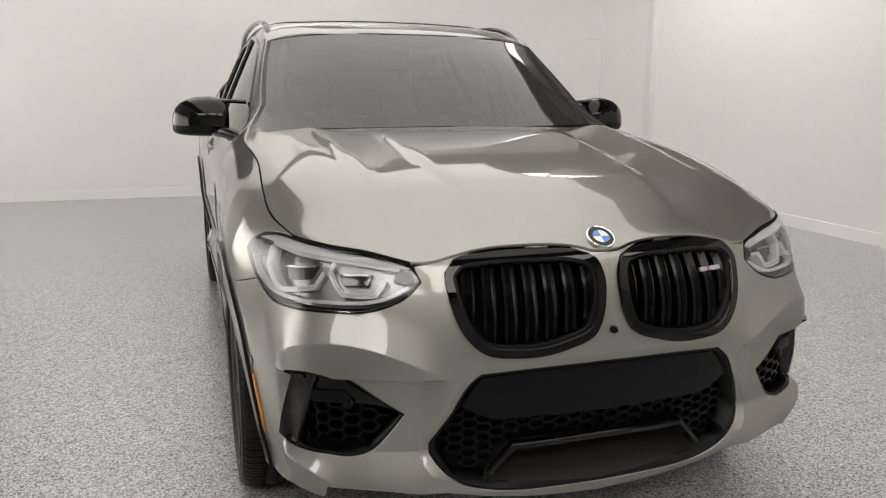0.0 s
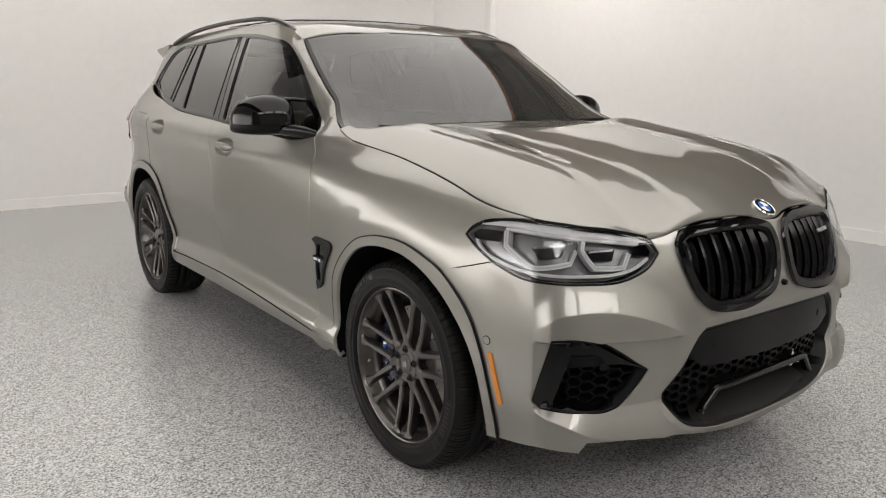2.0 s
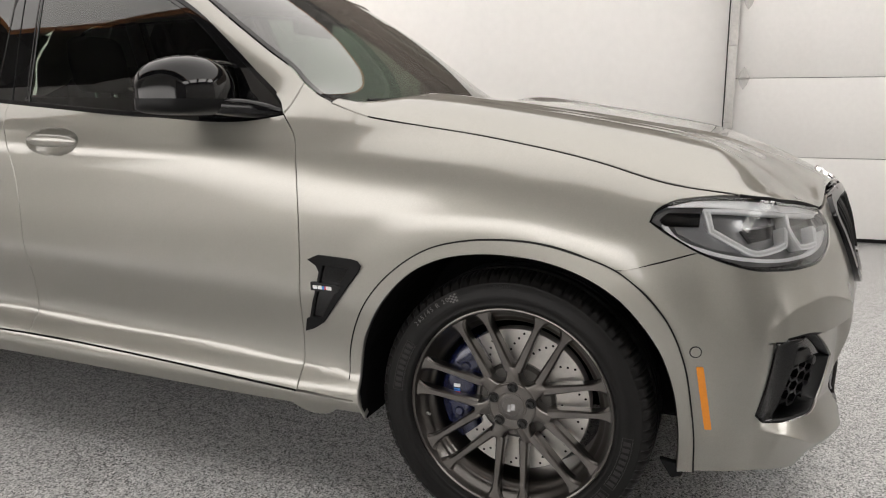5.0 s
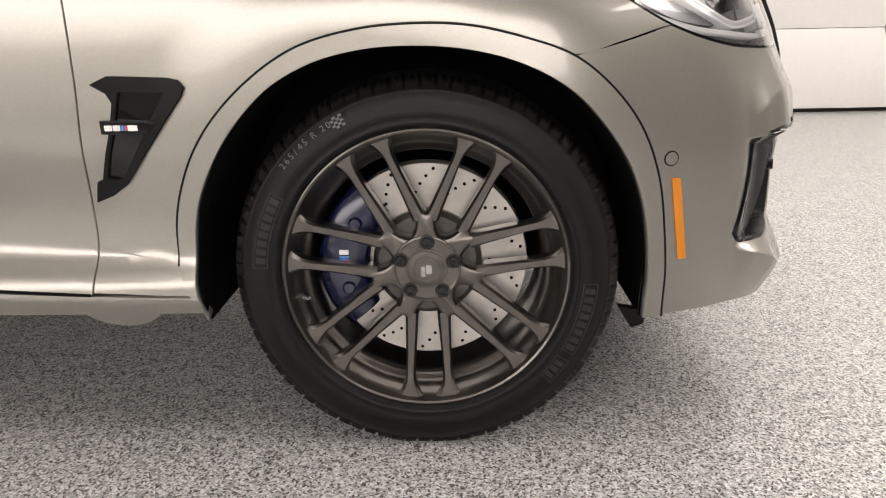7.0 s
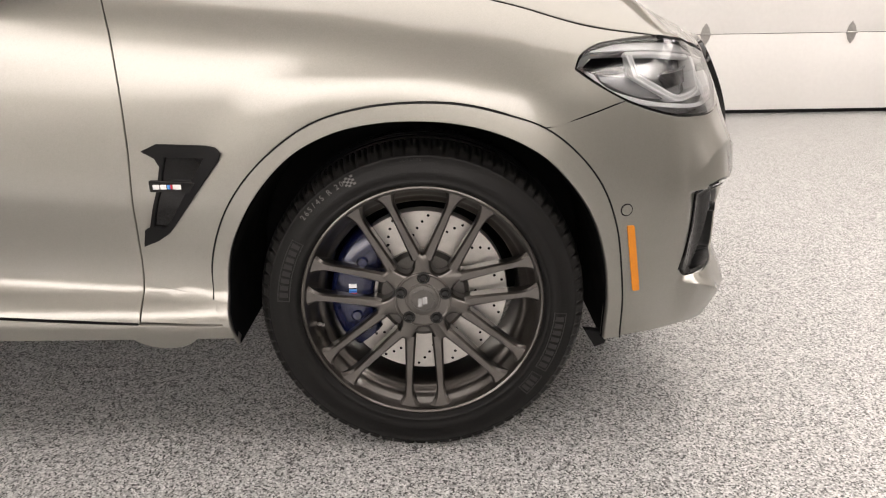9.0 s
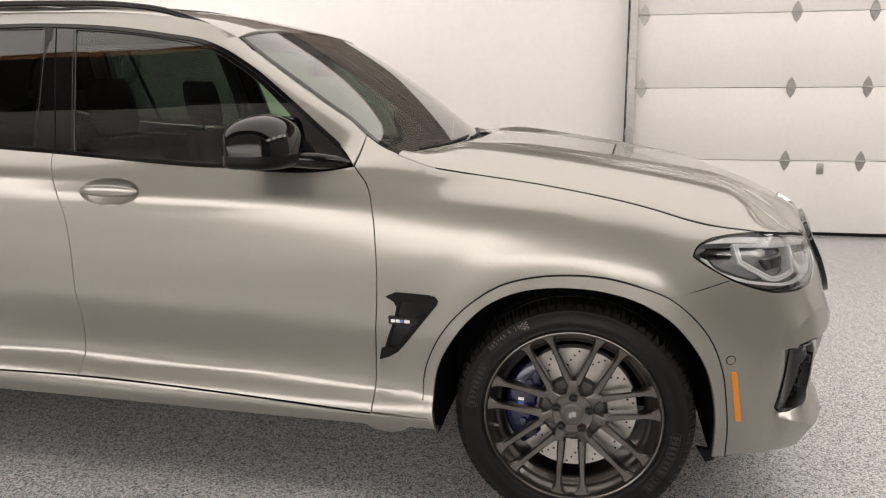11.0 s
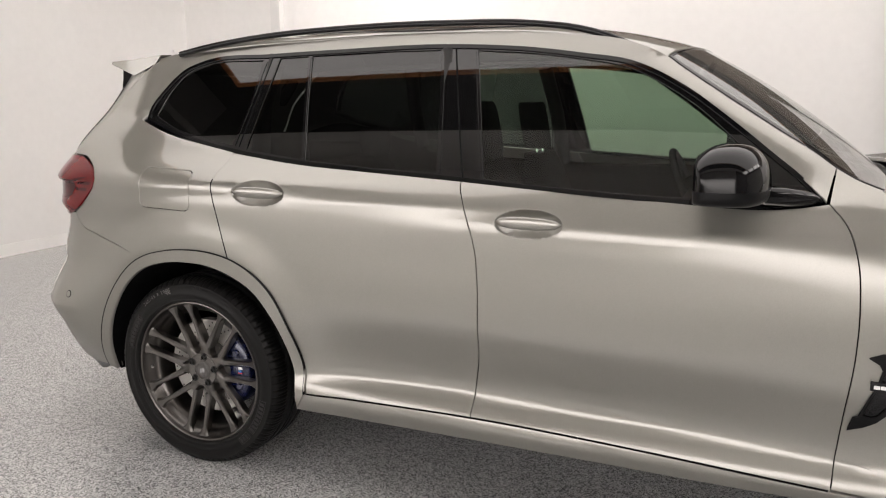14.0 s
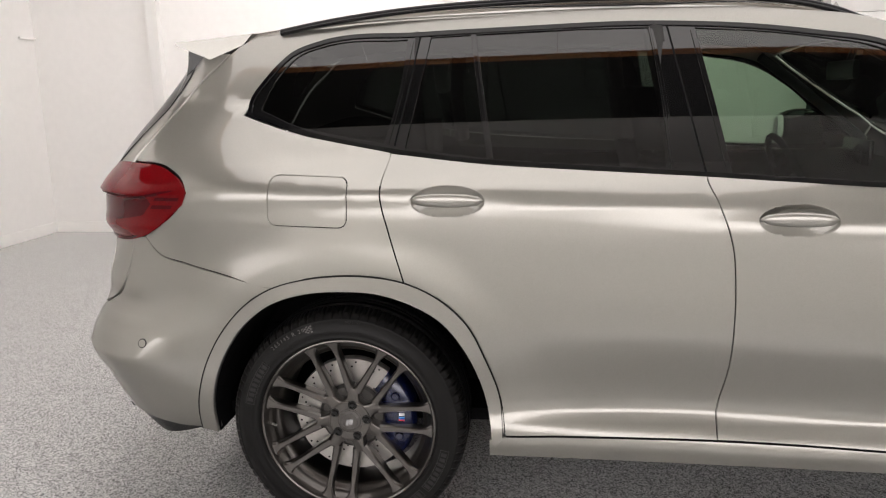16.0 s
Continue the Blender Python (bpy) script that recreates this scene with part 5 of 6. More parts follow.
# parking sensors, side markers, nose camera, roundel
for u, z in ((-0.459, 0.573), (3.500, 0.640)):
    disc_on("parking_sensor", u, z, 0.014, 0.002, SATIN, car, 0.004)
    disc_on("parking_sensor", u, z, 0.0115, 0.003, PAINT, car, 0.003)
disc_on("parking_sensor", -0.835, 0.520, 0.011, 0.0, SATIN, _fog, 0.02)
disc_on("parking_sensor", -1.240, 0.540, 0.011, -0.009, SATIN, car, 0.003)
pair("side_marker", soft_corners([(-0.463, 0.535), (-0.479, 0.535), (-0.509, 0.373), (-0.494, 0.372)], 0.003), AMBER, car, out=0.005, sharp=8, h=0.015, gap=0, rim=0.008, label="amber side marker reflector")
bm = bmesh.new()
lathe(bm, [(0.0, 0.012), (0.007, 0.011), (0.010, 0.006), (0.011, -0.01)], 20)
bmesh.ops.rotate(bm, matrix=Matrix.Rotation(radians(-90), 3, "Z"), verts=bm.verts)
_p = flank([U0], [0.703])[0]
bmesh.ops.translate(bm, vec=(0, _p[1] - 0.002, 0.703), verts=bm.verts)
part("nose_camera", bm, SATIN, car, "small round camera between the grilles", smooth=40)

_c = hood(np.array([0.0]), np.array([-0.775]))[0]
_d = hood(np.array([0.0]), np.array([-0.745]))[0] - hood(np.array([0.0]), np.array([-0.800]))[0]
_m = Matrix.Translation(Vector(_c)) @ Matrix.Rotation(math.atan2(_d[2], _d[1]), 4, "X")
bm = bmesh.new()
lathe(bm, [(0.0, 0.0), (0.041, 0.0), (0.041, 0.006), (0.038, 0.0085), (0.036, 0.007), (0.0, 0.007)], 40)
bmesh.ops.rotate(bm, matrix=Matrix.Rotation(radians(-90), 3, "Y"), verts=bm.verts)
bmesh.ops.transform(bm, matrix=_m, verts=bm.verts)
badge = part("roundel", bm, CHROME, car, "round black badge with blue and white quarters", smooth=40)
for r0, r1, a0, a1, mat, z in ((0.024, 0.036, 0, 360, BLACK, 0.0074), (0, 0.0235, 0, 90, WHITE, 0.0076), (0, 0.0235, 90, 180, ROUNDB, 0.0076), (0, 0.0235, 180, 270, WHITE, 0.0076), (0, 0.0235, 270, 360, ROUNDB, 0.0076)):
    bm = bmesh.new()
    n = 40 if a1 == 360 else 12
    for k in range(n):
        q0, q1 = (radians(a0 + (a1 - a0) * (k + j) / n) for j in (0, 1))
        ps = [(r1 * math.cos(q0), r1 * math.sin(q0), z), (r1 * math.cos(q1), r1 * math.sin(q1), z), (r0 * math.cos(q1), r0 * math.sin(q1), z), (r0 * math.cos(q0), r0 * math.sin(q0), z)]
        bm.faces.new([bm.verts.new(p) for p in (ps if r0 else ps[:3])])
    bmesh.ops.remove_doubles(bm, verts=bm.verts, dist=1e-5)
    bmesh.ops.transform(bm, matrix=_m, verts=bm.verts)
    part("roundel_quarter" if r0 == 0 else "roundel_ring", bm, mat, badge)

# ---- wing vent with its badge ----
VENT = [(0.585, 0.728), (0.553, 0.742), (0.447, 0.738), (0.428, 0.734), (0.418, 0.722), (0.424, 0.706), (0.468, 0.650), (0.523, 0.579), (0.554, 0.542), (0.584, 0.522), (0.619, 0.508), (0.609, 0.547), (0.597, 0.552), (0.580, 0.600), (0.562, 0.648), (0.550, 0.695), (0.559, 0.713)]
VENT_IN = [(0.537, 0.716), (0.452, 0.713), (0.500, 0.638), (0.551, 0.560), (0.566, 0.553), (0.588, 0.556), (0.574, 0.600), (0.555, 0.650), (0.543, 0.697)]
_vent = list(pair("wing_vent", VENT, SATIN, car, out=0.009, sharp=9, h=0.015, gap=0, rim=0.016, label="black wing vent with a small badge", holes=[VENT_IN]))
pair("vent_floor", VENT_IN, BLACK, _vent, out=0.001, sharp=9, h=0.03, gap=-0.003, rim=0.0)
pair("badge_plate", [(0.576, 0.664), (0.478, 0.660), (0.492, 0.639), (0.576, 0.641)], BLACK, _vent, out=0.013, sharp=25, h=0.02, gap=0, rim=0.012)
for side in (0, 1):
    for a, b, mat in ((0.568, 0.555, WHITE), (0.552, 0.540, WHITE), (0.537, 0.534, LIGHTB), (0.5335, 0.5305, ROUNDB), (0.530, 0.527, REDM), (0.525, 0.508, WHITE)):
        S = outside(sheet([(a, 0.656), (b, 0.656), (b, 0.647), (a, 0.647)], flank_out(0.0145), h=0.02, gap=0, rim=0.001))
        skin("badge_mark", S if side == 0 else flip(S), mat, _vent[side])
for a, b, mat in ((-1.163, -1.178, GALV), (-1.183, -1.196, GALV), (-1.202, -1.205, LIGHTB), (-1.206, -1.209, ROUNDB), (-1.210, -1.213, REDM), (-1.218, -1.238, GALV)):
    S = outside(sheet([(a, 0.841), (b, 0.841), (b, 0.830), (a, 0.830)], flank_out(0.008), h=0.02, gap=0, rim=0.012))
    skin("badge_mark", S, mat, grille)

# ---- door handles ----
for (u, z), doors in ((HANDLE_F, front_door), (HANDLE_R, rear_door)):
    for side, sgn in ((0, 1), (1, -1)):
        rings = []
        for t in np.linspace(-1, 1, 15):
            uu = u + 0.103 * t
            w = math.sqrt(max(1 - t * t, 0.0)) ** 0.75
            zc = z + 0.002 * t
            hh = 0.003 + 0.0165 * w
            base = flank([uu], [zc])[0]
            n = plan(np.array([uu]))
            o = np.array([n[2][0], n[3][0]])
            ring = []
            for q in np.linspace(0, 2 * math.pi, 13)[:-1]:
                d = -0.002 + 0.012 * w + 0.007 * math.cos(q)
                ring.append((sgn * (base[0] + o[0] * d), base[1] + o[1] * d, zc + 0.004 + hh * math.sin(q)))
            rings.append(ring)
        bm = bmesh.new()
        loft(bm, rings)
        grip = part("door_handle", bm, PAINT, doors[side], "body-coloured bar handle", smooth=60)
        S = outside(sheet(cup(u, z), lambda p, q, u=u, z=z: flank(p, q, -0.005 - 0.044 * np.clip(1 - ((p - u) / 0.106) ** 2 - ((q - z) / 0.044) ** 2, 0, 1)), h=0.005, gap=-0.004, rim=0))
        skin("handle_cup", S if sgn == 1 else flip(S), PAINT, grip)


# ---- wheels ----
HUB_Z = 0.362


def tyre_mesh(n=800):
    """Low sidewall with a rim guard and moulded rings, square shoulders cut by slots, three grooves round the tread."""
    half = [(0.266, 0.104), (0.2725, 0.113), (0.2785, 0.1225), (0.2830, 0.1300), (0.2870, 0.1325), (0.2905, 0.1325), (0.2925, 0.1312), (0.3000, 0.1335), (0.3140, 0.1345), (0.3155, 0.1337), (0.3300, 0.1332), (0.3420, 0.1305), (0.3435, 0.1312), (0.3480, 0.1296), (0.3492, 0.1268), (0.3575, 0.1225), (0.3640, 0.1150), (0.3685, 0.1045), (0.3712, 0.090), (0.3722, 0.074), (0.3725, 0.064), (0.364, 0.062), (0.364, 0.053), (0.3728, 0.051), (0.3732, 0.019), (0.364, 0.017), (0.364, 0.008), (0.3735, 0.006)]
    prof = half + [(r, -x) for r, x in half[::-1]]
    cut = {14: 0.0015, 15: 0.0050, 16: 0.0075, 17: 0.0080, 18: 0.0075, 19: 0.0060, 20: 0.0030}
    V, F = [], []
    m = len(prof)
    for k in range(n):
        a = 2 * math.pi * k / n
        for j, (r, x) in enumerate(prof):
            jj = j if j < len(half) else m - 1 - j
            slot = k % 10 in (0, 1) or (k % 10 == 5 and jj in (17, 18, 19))
            rr = r - (cut.get(jj, 0) if slot else 0)
            z = rr * math.sin(a)
            V.append((x, rr * math.cos(a), max(z, -HUB_Z)))
        for j in range(m - 1):
            p, q = k * m + j, ((k + 1) % n) * m + j
            F.append((p, q, q + 1, p + 1))
    return V, F


def spoke_rings(a, s):
    """A tapering bar from the end of a hub arm at angle a to the rim, on the side s of the arm."""
    d0, t0 = Vector((math.cos(a), math.sin(a))), Vector((-math.sin(a), math.cos(a)))
    p0 = d0 * 0.098 + t0 * (s * 0.0120)
    q = a + s * radians(17.2)
    p1 = Vector((0.2665 * math.cos(q), 0.2665 * math.sin(q)))
    d = (p1 - p0).normalized()
    n = Vector((-d.y, d.x))
    rings = []
    for t in (0.0, 0.10, 0.25, 0.45, 0.65, 0.74, 0.80, 0.85, 0.89, 0.93, 0.965, 1.0):
        c = p0 + (p1 - p0) * t
        w = 0.0132 - 0.0040 * min(t * 1.6, 1) + (0.0190 * ((t - 0.72) / 0.28) ** 2.6 if t > 0.72 else 0)
        face = 0.0862 + 0.024 * t**1.5
        back = face - 0.040 + 0.006 * t
        ring = []
        for u, x in ((-0.92, back), (0.92, back), (1.0, face - 0.006), (0.62, face), (-0.62, face), (-1.0, face - 0.006)):
            g = c + n * (w * u)
            ring.append((x, g.x, g.y))
        rings.append(ring)
    return rings


def hub_outline():
    """Seven broad arms with a notch at each end and round hollows between them."""
    out = []
    for k in range(7):
        a = math.pi / 2 + 2 * math.pi * k / 7
        for r, s in ((0.080, -0.0200), (0.092, -0.0190), (0.104, -0.0215), (0.118, -0.0270), (0.118, -0.0078), (0.1125, -0.0035), (0.1110, 0.0), (0.1125, 0.0035), (0.118, 0.0078), (0.118, 0.0270), (0.104, 0.0215), (0.092, 0.0190), (0.080, 0.0200)):
            out.append((r * math.cos(a) - s * math.sin(a), r * math.sin(a) + s * math.cos(a)))
        for j in (-7.0, -3.5, 0.0, 3.5, 7.0):
            q = a + math.pi / 7 + radians(j)
            r = 0.0700 + 0.0035 * (j / 7.0) ** 2
            out.append((r * math.cos(q), r * math.sin(q)))
    return np.array(out)


def make_wheel():
    bm = bmesh.new()
    lathe(bm, [(0.270, 0.106), (0.2765, 0.112), (0.2780, 0.1165), (0.2765, 0.1205), (0.2735, 0.1215), (0.2695, 0.1190), (0.2670, 0.1130), (0.2635, 0.1040), (0.2590, 0.0965), (0.2535, 0.0900), (0.2475, 0.0800), (0.2450, 0.0735), (0.2385, 0.0690), (0.2330, 0.0640), (0.2295, 0.0570), (0.2280, 0.0450), (0.2275, -0.0600), (0.2500, -0.1100), (0.2680, -0.1220)], 112)
    wheel = part("wheel", bm, RIM, car, "dark bronze-grey forged alloy wheel with paired spokes", smooth=35)
    V, F = tyre_mesh()
    put("tyre", V, F, RUBBER, wheel, label="black low-profile tyre")
    for k in range(7):
        for s in (1, -1):
            a = math.pi / 2 + 2 * math.pi * k / 7
            bm = bmesh.new()
            loft(bm, spoke_rings(a, s))
            part("spoke", bm, RIM, wheel, smooth=28)
    bm = bmesh.new()
    H = hub_outline()
    rings = []
    for x, g in ((0.040, 0.004), (0.050, 0.0), (0.0785, 0.0), (0.0850, 0.0040), (0.0868, 0.0075)):
        P = shrink(H, g)
        rings.append([(x, p[0], p[1]) for p in P])
    loft(bm, rings)
    hub = part("hub", bm, RIM, wheel, smooth=30)
    bm = bmesh.new()
    lathe(bm, [(0.0, 0.0872), (0.037, 0.0872), (0.0375, 0.0885), (0.040, 0.0885), (0.041, 0.0876), (0.060, 0.0876), (0.0625, 0.0892), (0.0655, 0.0885), (0.067, 0.0860)], 56)
    part("centre_pad", bm, RIM, hub, smooth=30)
    bm = bmesh.new()
    lathe(bm, [(0.0, 0.0900), (0.026, 0.0900), (0.0335, 0.0895), (0.0350, 0.0885), (0.0352, 0.086)], 36)
    part("centre_cap", bm, IRON, hub, smooth=30)
    bm = bmesh.new()
    for q0, q1 in ((-0.011, -0.003), (-0.001, 0.010)):
        box(bm, 0.0899, 0.0905, q0, q1, -0.010 + q0 * 0.5, 0.008 + q0 * 0.3)
    lathe(bm, [(0.0262, 0.0899), (0.0268, 0.0910), (0.0274, 0.0899)], 8)
    part("cap_mark", bm, LAMPG, hub)
    for k in range(5):
        a = radians(88) + 2 * math.pi * k / 5
        bm = bmesh.new()
        lathe(bm, [(0.0150, 0.0860), (0.0150, 0.0890), (0.0138, 0.0900), (0.0110, 0.0905), (0.0100, 0.0935), (0.0092, 0.0960), (0.0065, 0.0965), (0.0060, 0.0925), (0.0, 0.0925)], 12)
        bmesh.ops.translate(bm, vec=(0, 0.054 * math.cos(a), 0.054 * math.sin(a)), verts=bm.verts)
        part("wheel_bolt", bm, BOLT, wheel, smooth=30)
    bm = bmesh.new()
    tube(bm, [(0.086, -0.246, -0.057), (0.098, -0.232, -0.054)], [0.0055, 0.0038], 8)
    part("valve", bm, GALV, wheel, smooth=40)
    # lettering on the sidewall: readable figures, and plain bars where a maker's name stands
    for name, text, a0, size, r, step, mat in (("size_figures", "265/45 R 20", 140.0, 0.0175, 0.3275, 0.0120, LETTER), ("side_word", "OUTSIDE", 96.5, 0.0085, 0.3355, 0.0068, RUBBER2)):
        a = radians(a0)
        bm = bmesh.new()
        for ch in text:
            if ch != " ":
                cu = bpy.data.curves.new("letter", "FONT")
                cu.body, cu.size, cu.align_x, cu.extrude, cu.resolution_u = ch, size, "CENTER", 0.0004, 2
                tmp = bpy.data.objects.new("letter", cu)
                scene.collection.objects.link(tmp)
                me = bpy.data.meshes.new_from_object(tmp.evaluated_get(bpy.context.evaluated_depsgraph_get()))
                q = a - math.pi / 2
                me.transform(Matrix(((0, 0, 1, 0.1345), (math.cos(q), -math.sin(q), 0, r * math.cos(a)), (math.sin(q), math.cos(q), 0, r * math.sin(a)), (0, 0, 0, 1))))
                bm.from_mesh(me)
                bpy.data.objects.remove(tmp)
                bpy.data.curves.remove(cu)
                bpy.data.meshes.remove(me)
            a -= (step if ch != " " else step * 0.7) / r
        part(name, bm, mat, wheel, "raised figures on the tyre")

    def arc_block(bm, a0, a1, r0, r1, x0, x1, n=1):
        """A raised block on the sidewall between two angles and two radii."""
        for i in range(n):
            q0, q1 = radians(a0 + (a1 - a0) * i / n), radians(a0 + (a1 - a0) * (i + 1) / n)
            lo = [bm.verts.new((x0, r * math.cos(q), r * math.sin(q))) for r, q in ((r0, q0), (r1, q0), (r1, q1), (r0, q1))]
            hi = [bm.verts.new((x1, r * math.cos(q), r * math.sin(q))) for r, q in ((r0, q0), (r1, q0), (r1, q1), (r0, q1))]
            bm.faces.new(hi)
            for j in range(4):
                bm.faces.new((lo[j], lo[(j + 1) % 4], hi[(j + 1) % 4], hi[j]))

    # a framed panel of plain bars to each side of the wheel
    for mid in (163, -17, -38):
        wide = 13.5 if mid != -38 else 5
        bm = bmesh.new()
        arc_block(bm, mid - wide, mid + wide, 0.2995, 0.3015, 0.130, 0.1352, 9)
        arc_block(bm, mid - wide, mid + wide, 0.3255, 0.3275, 0.130, 0.1345, 9)
        for e in (-wide, wide - 0.4):
            arc_block(bm, mid + e, mid + e + 0.4, 0.3015, 0.3255, 0.130, 0.1350)
        part("sidewall_frame", bm, RUBBER2, wheel, "raised frame round plain bars")
        bm = bmesh.new()
        k = 8 if mid != -38 else 3
        for i in range(k):
            a0 = mid - wide + 1.2 + (2 * wide - 2.0) * i / k
            arc_block(bm, a0, a0 + (2 * wide - 2.0) / k * 0.66, 0.3045, 0.3225, 0.130, 0.1352)
        part("sidewall_bar", bm, RUBBER2, wheel, "raised plain bars on the sidewall")["kind"] = "stuff"
    # chequered mark beside the figures
    bm = bmesh.new()
    for i in range(4):
        for j in range(5):
            if (i + j) % 2 == 0:
                arc_block(bm, 115.2 + 1.05 * i, 116.25 + 1.05 * i, 0.3185 + 0.0044 * j, 0.3229 + 0.0044 * j, 0.130, 0.1347)
    part("chequered_mark", bm, LETTER, wheel, "small grey chequered mark")["kind"] = "stuff"
    return wheel


def brake_disc(sx, y, R, hub):
    bm = bmesh.new()
    lathe(bm, [(0.108, 0.040), (0.110, 0.034), (R - 0.002, 0.034), (R, 0.030), (R, 0.0), (0.108, 0.0)], 80)
    bmesh.ops.scale(bm, vec=(sx, 1, 1), verts=bm.verts)
    bmesh.ops.translate(bm, vec=(sx * 0.810, y, hub), verts=bm.verts)
    d = part("brake_disc", bm, DISC, car, "drilled steel brake disc", smooth=35)
    bm = bmesh.new()
    lathe(bm, [(0.0, 0.048), (0.098, 0.048), (0.108, 0.040), (0.111, 0.030)], 48)
    bmesh.ops.scale(bm, vec=(sx, 1, 1), verts=bm.verts)
    bmesh.ops.translate(bm, vec=(sx * 0.810, y, hub), verts=bm.verts)
    part("disc_bell", bm, IRON, d, smooth=35)
    bm = bmesh.new()
    for k in range(14):
        for j, r in enumerate(R - d for d in (0.076, 0.058, 0.042, 0.027, 0.012)):
            a = 2 * math.pi * (k + 0.17 * j) / 14
            cy, cz = r * math.cos(a), r * math.sin(a)
            for q in range(1):
                vs = [bm.verts.new((sx * 0.8446, y + cy + 0.0036 * math.cos(p), hub + cz + 0.0036 * math.sin(p))) for p in (2 * math.pi * i / 8 for i in range(8))]
                bm.faces.new(vs)
    part("drill_holes", bm, MATT, d)["kind"] = "stuff"


def caliper(sx, y, way, a_mid, R, hub):
    """Blue caliper hugging the disc on the side of the axle that way gives."""
    rings = []
    for a in np.linspace(a_mid - 47, a_mid + 47, 13):
        t = (a - a_mid) / 47
        q = radians(a)
        r0, r1 = R - 0.084 + 0.012 * t * t, R + 0.016 - 0.012 * t**4
        x1 = 0.066 - 0.010 * t**2
        ring = []
        for x, r in ((-0.03, r1), (x1 - 0.012, r1), (x1, r1 - 0.012), (x1 + 0.004, (r0 + r1) / 2), (x1, r0 + 0.010), (x1 - 0.012, r0), (0.040, r0), (0.038, r1 - 0.018), (-0.03, r1 - 0.018)):
            ring.append((sx * (0.810 + x), y + way * r * math.cos(q), hub + r * math.sin(q)))
        rings.append(ring)
    bm = bmesh.new()
    loft(bm, rings)
    c = part("brake_caliper", bm, CALIPER, car, "dark blue lacquered brake caliper", smooth=45)
    for z, h, mat in ((0.0, 0.009, WHITE), (0.013, 0.003, LIGHTB), (0.0175, 0.003, ROUNDB), (0.022, 0.004, REDM)):
        bm = bmesh.new()
        zc = hub + 0.163 * math.sin(radians(a_mid)) + 0.012 - z
        box(bm, sx * 0.881 - 0.002, sx * 0.881 + 0.002, y + way * 0.163 - 0.009, y + way * 0.163 + 0.009, zc - h, zc)
        part("caliper_mark", bm, mat, c)
    for s in (-24, 24):
        bm = bmesh.new()
        q = radians(a_mid + s)
        lathe(bm, [(0.014, 0.060), (0.014, 0.068), (0.010, 0.072), (0.0, 0.072)], 14)
        bmesh.ops.scale(bm, vec=(sx, 1, 1), verts=bm.verts)
        bmesh.ops.translate(bm, vec=(sx * 0.81, y + way * 0.163 * math.cos(q), hub + 0.163 * math.sin(q)), verts=bm.verts)
        part("caliper_boss", bm, CALIPER, c, smooth=40)


wheel0 = make_wheel()
WHEEL_X = 0.812
REAR_Y, REAR_Z = 2.836, HUB_Z + 0.0335
wheel0.matrix_basis = pose(-WHEEL_X, 0, HUB_Z, 0, 0, 180)
copy_thing(wheel0, pose(-WHEEL_X, REAR_Y, REAR_Z, -9, 0, 180))
copy_thing(wheel0, pose(WHEEL_X, 0, HUB_Z))
copy_thing(wheel0, pose(WHEEL_X, REAR_Y, REAR_Z))
for sx in (-1, 1):
    for y, way, mid, size, hub in ((0.0, 1, 8, 0.200, HUB_Z), (REAR_Y, -1, 4, 0.188, REAR_Z)):
        brake_disc(sx, y, size, hub)
        caliper(sx, y, way, mid, size, hub)
for ring, mid in ((ARCH_F_IN, 0.0), (ARCH_R_IN, REAR_Y)):
    for sx in (-1, 1):
        L = rounded(ring, 0.05, closed=False)
        P = flank(L[:, 0], L[:, 1], -0.004)
        deep = P.copy()
        deep[:, 0] = 0.50
        bm = bmesh.new()
        A = [bm.verts.new((sx * p[0], p[1], p[2])) for p in P]
        B = [bm.verts.new((sx * p[0], p[1], p[2])) for p in deep]
        for k in range(len(A) - 1):
            bm.faces.new((A[k], A[k + 1], B[k + 1], B[k]))
        bm.faces.new(B)
        part("arch_liner", bm, MATT, car, smooth=60)

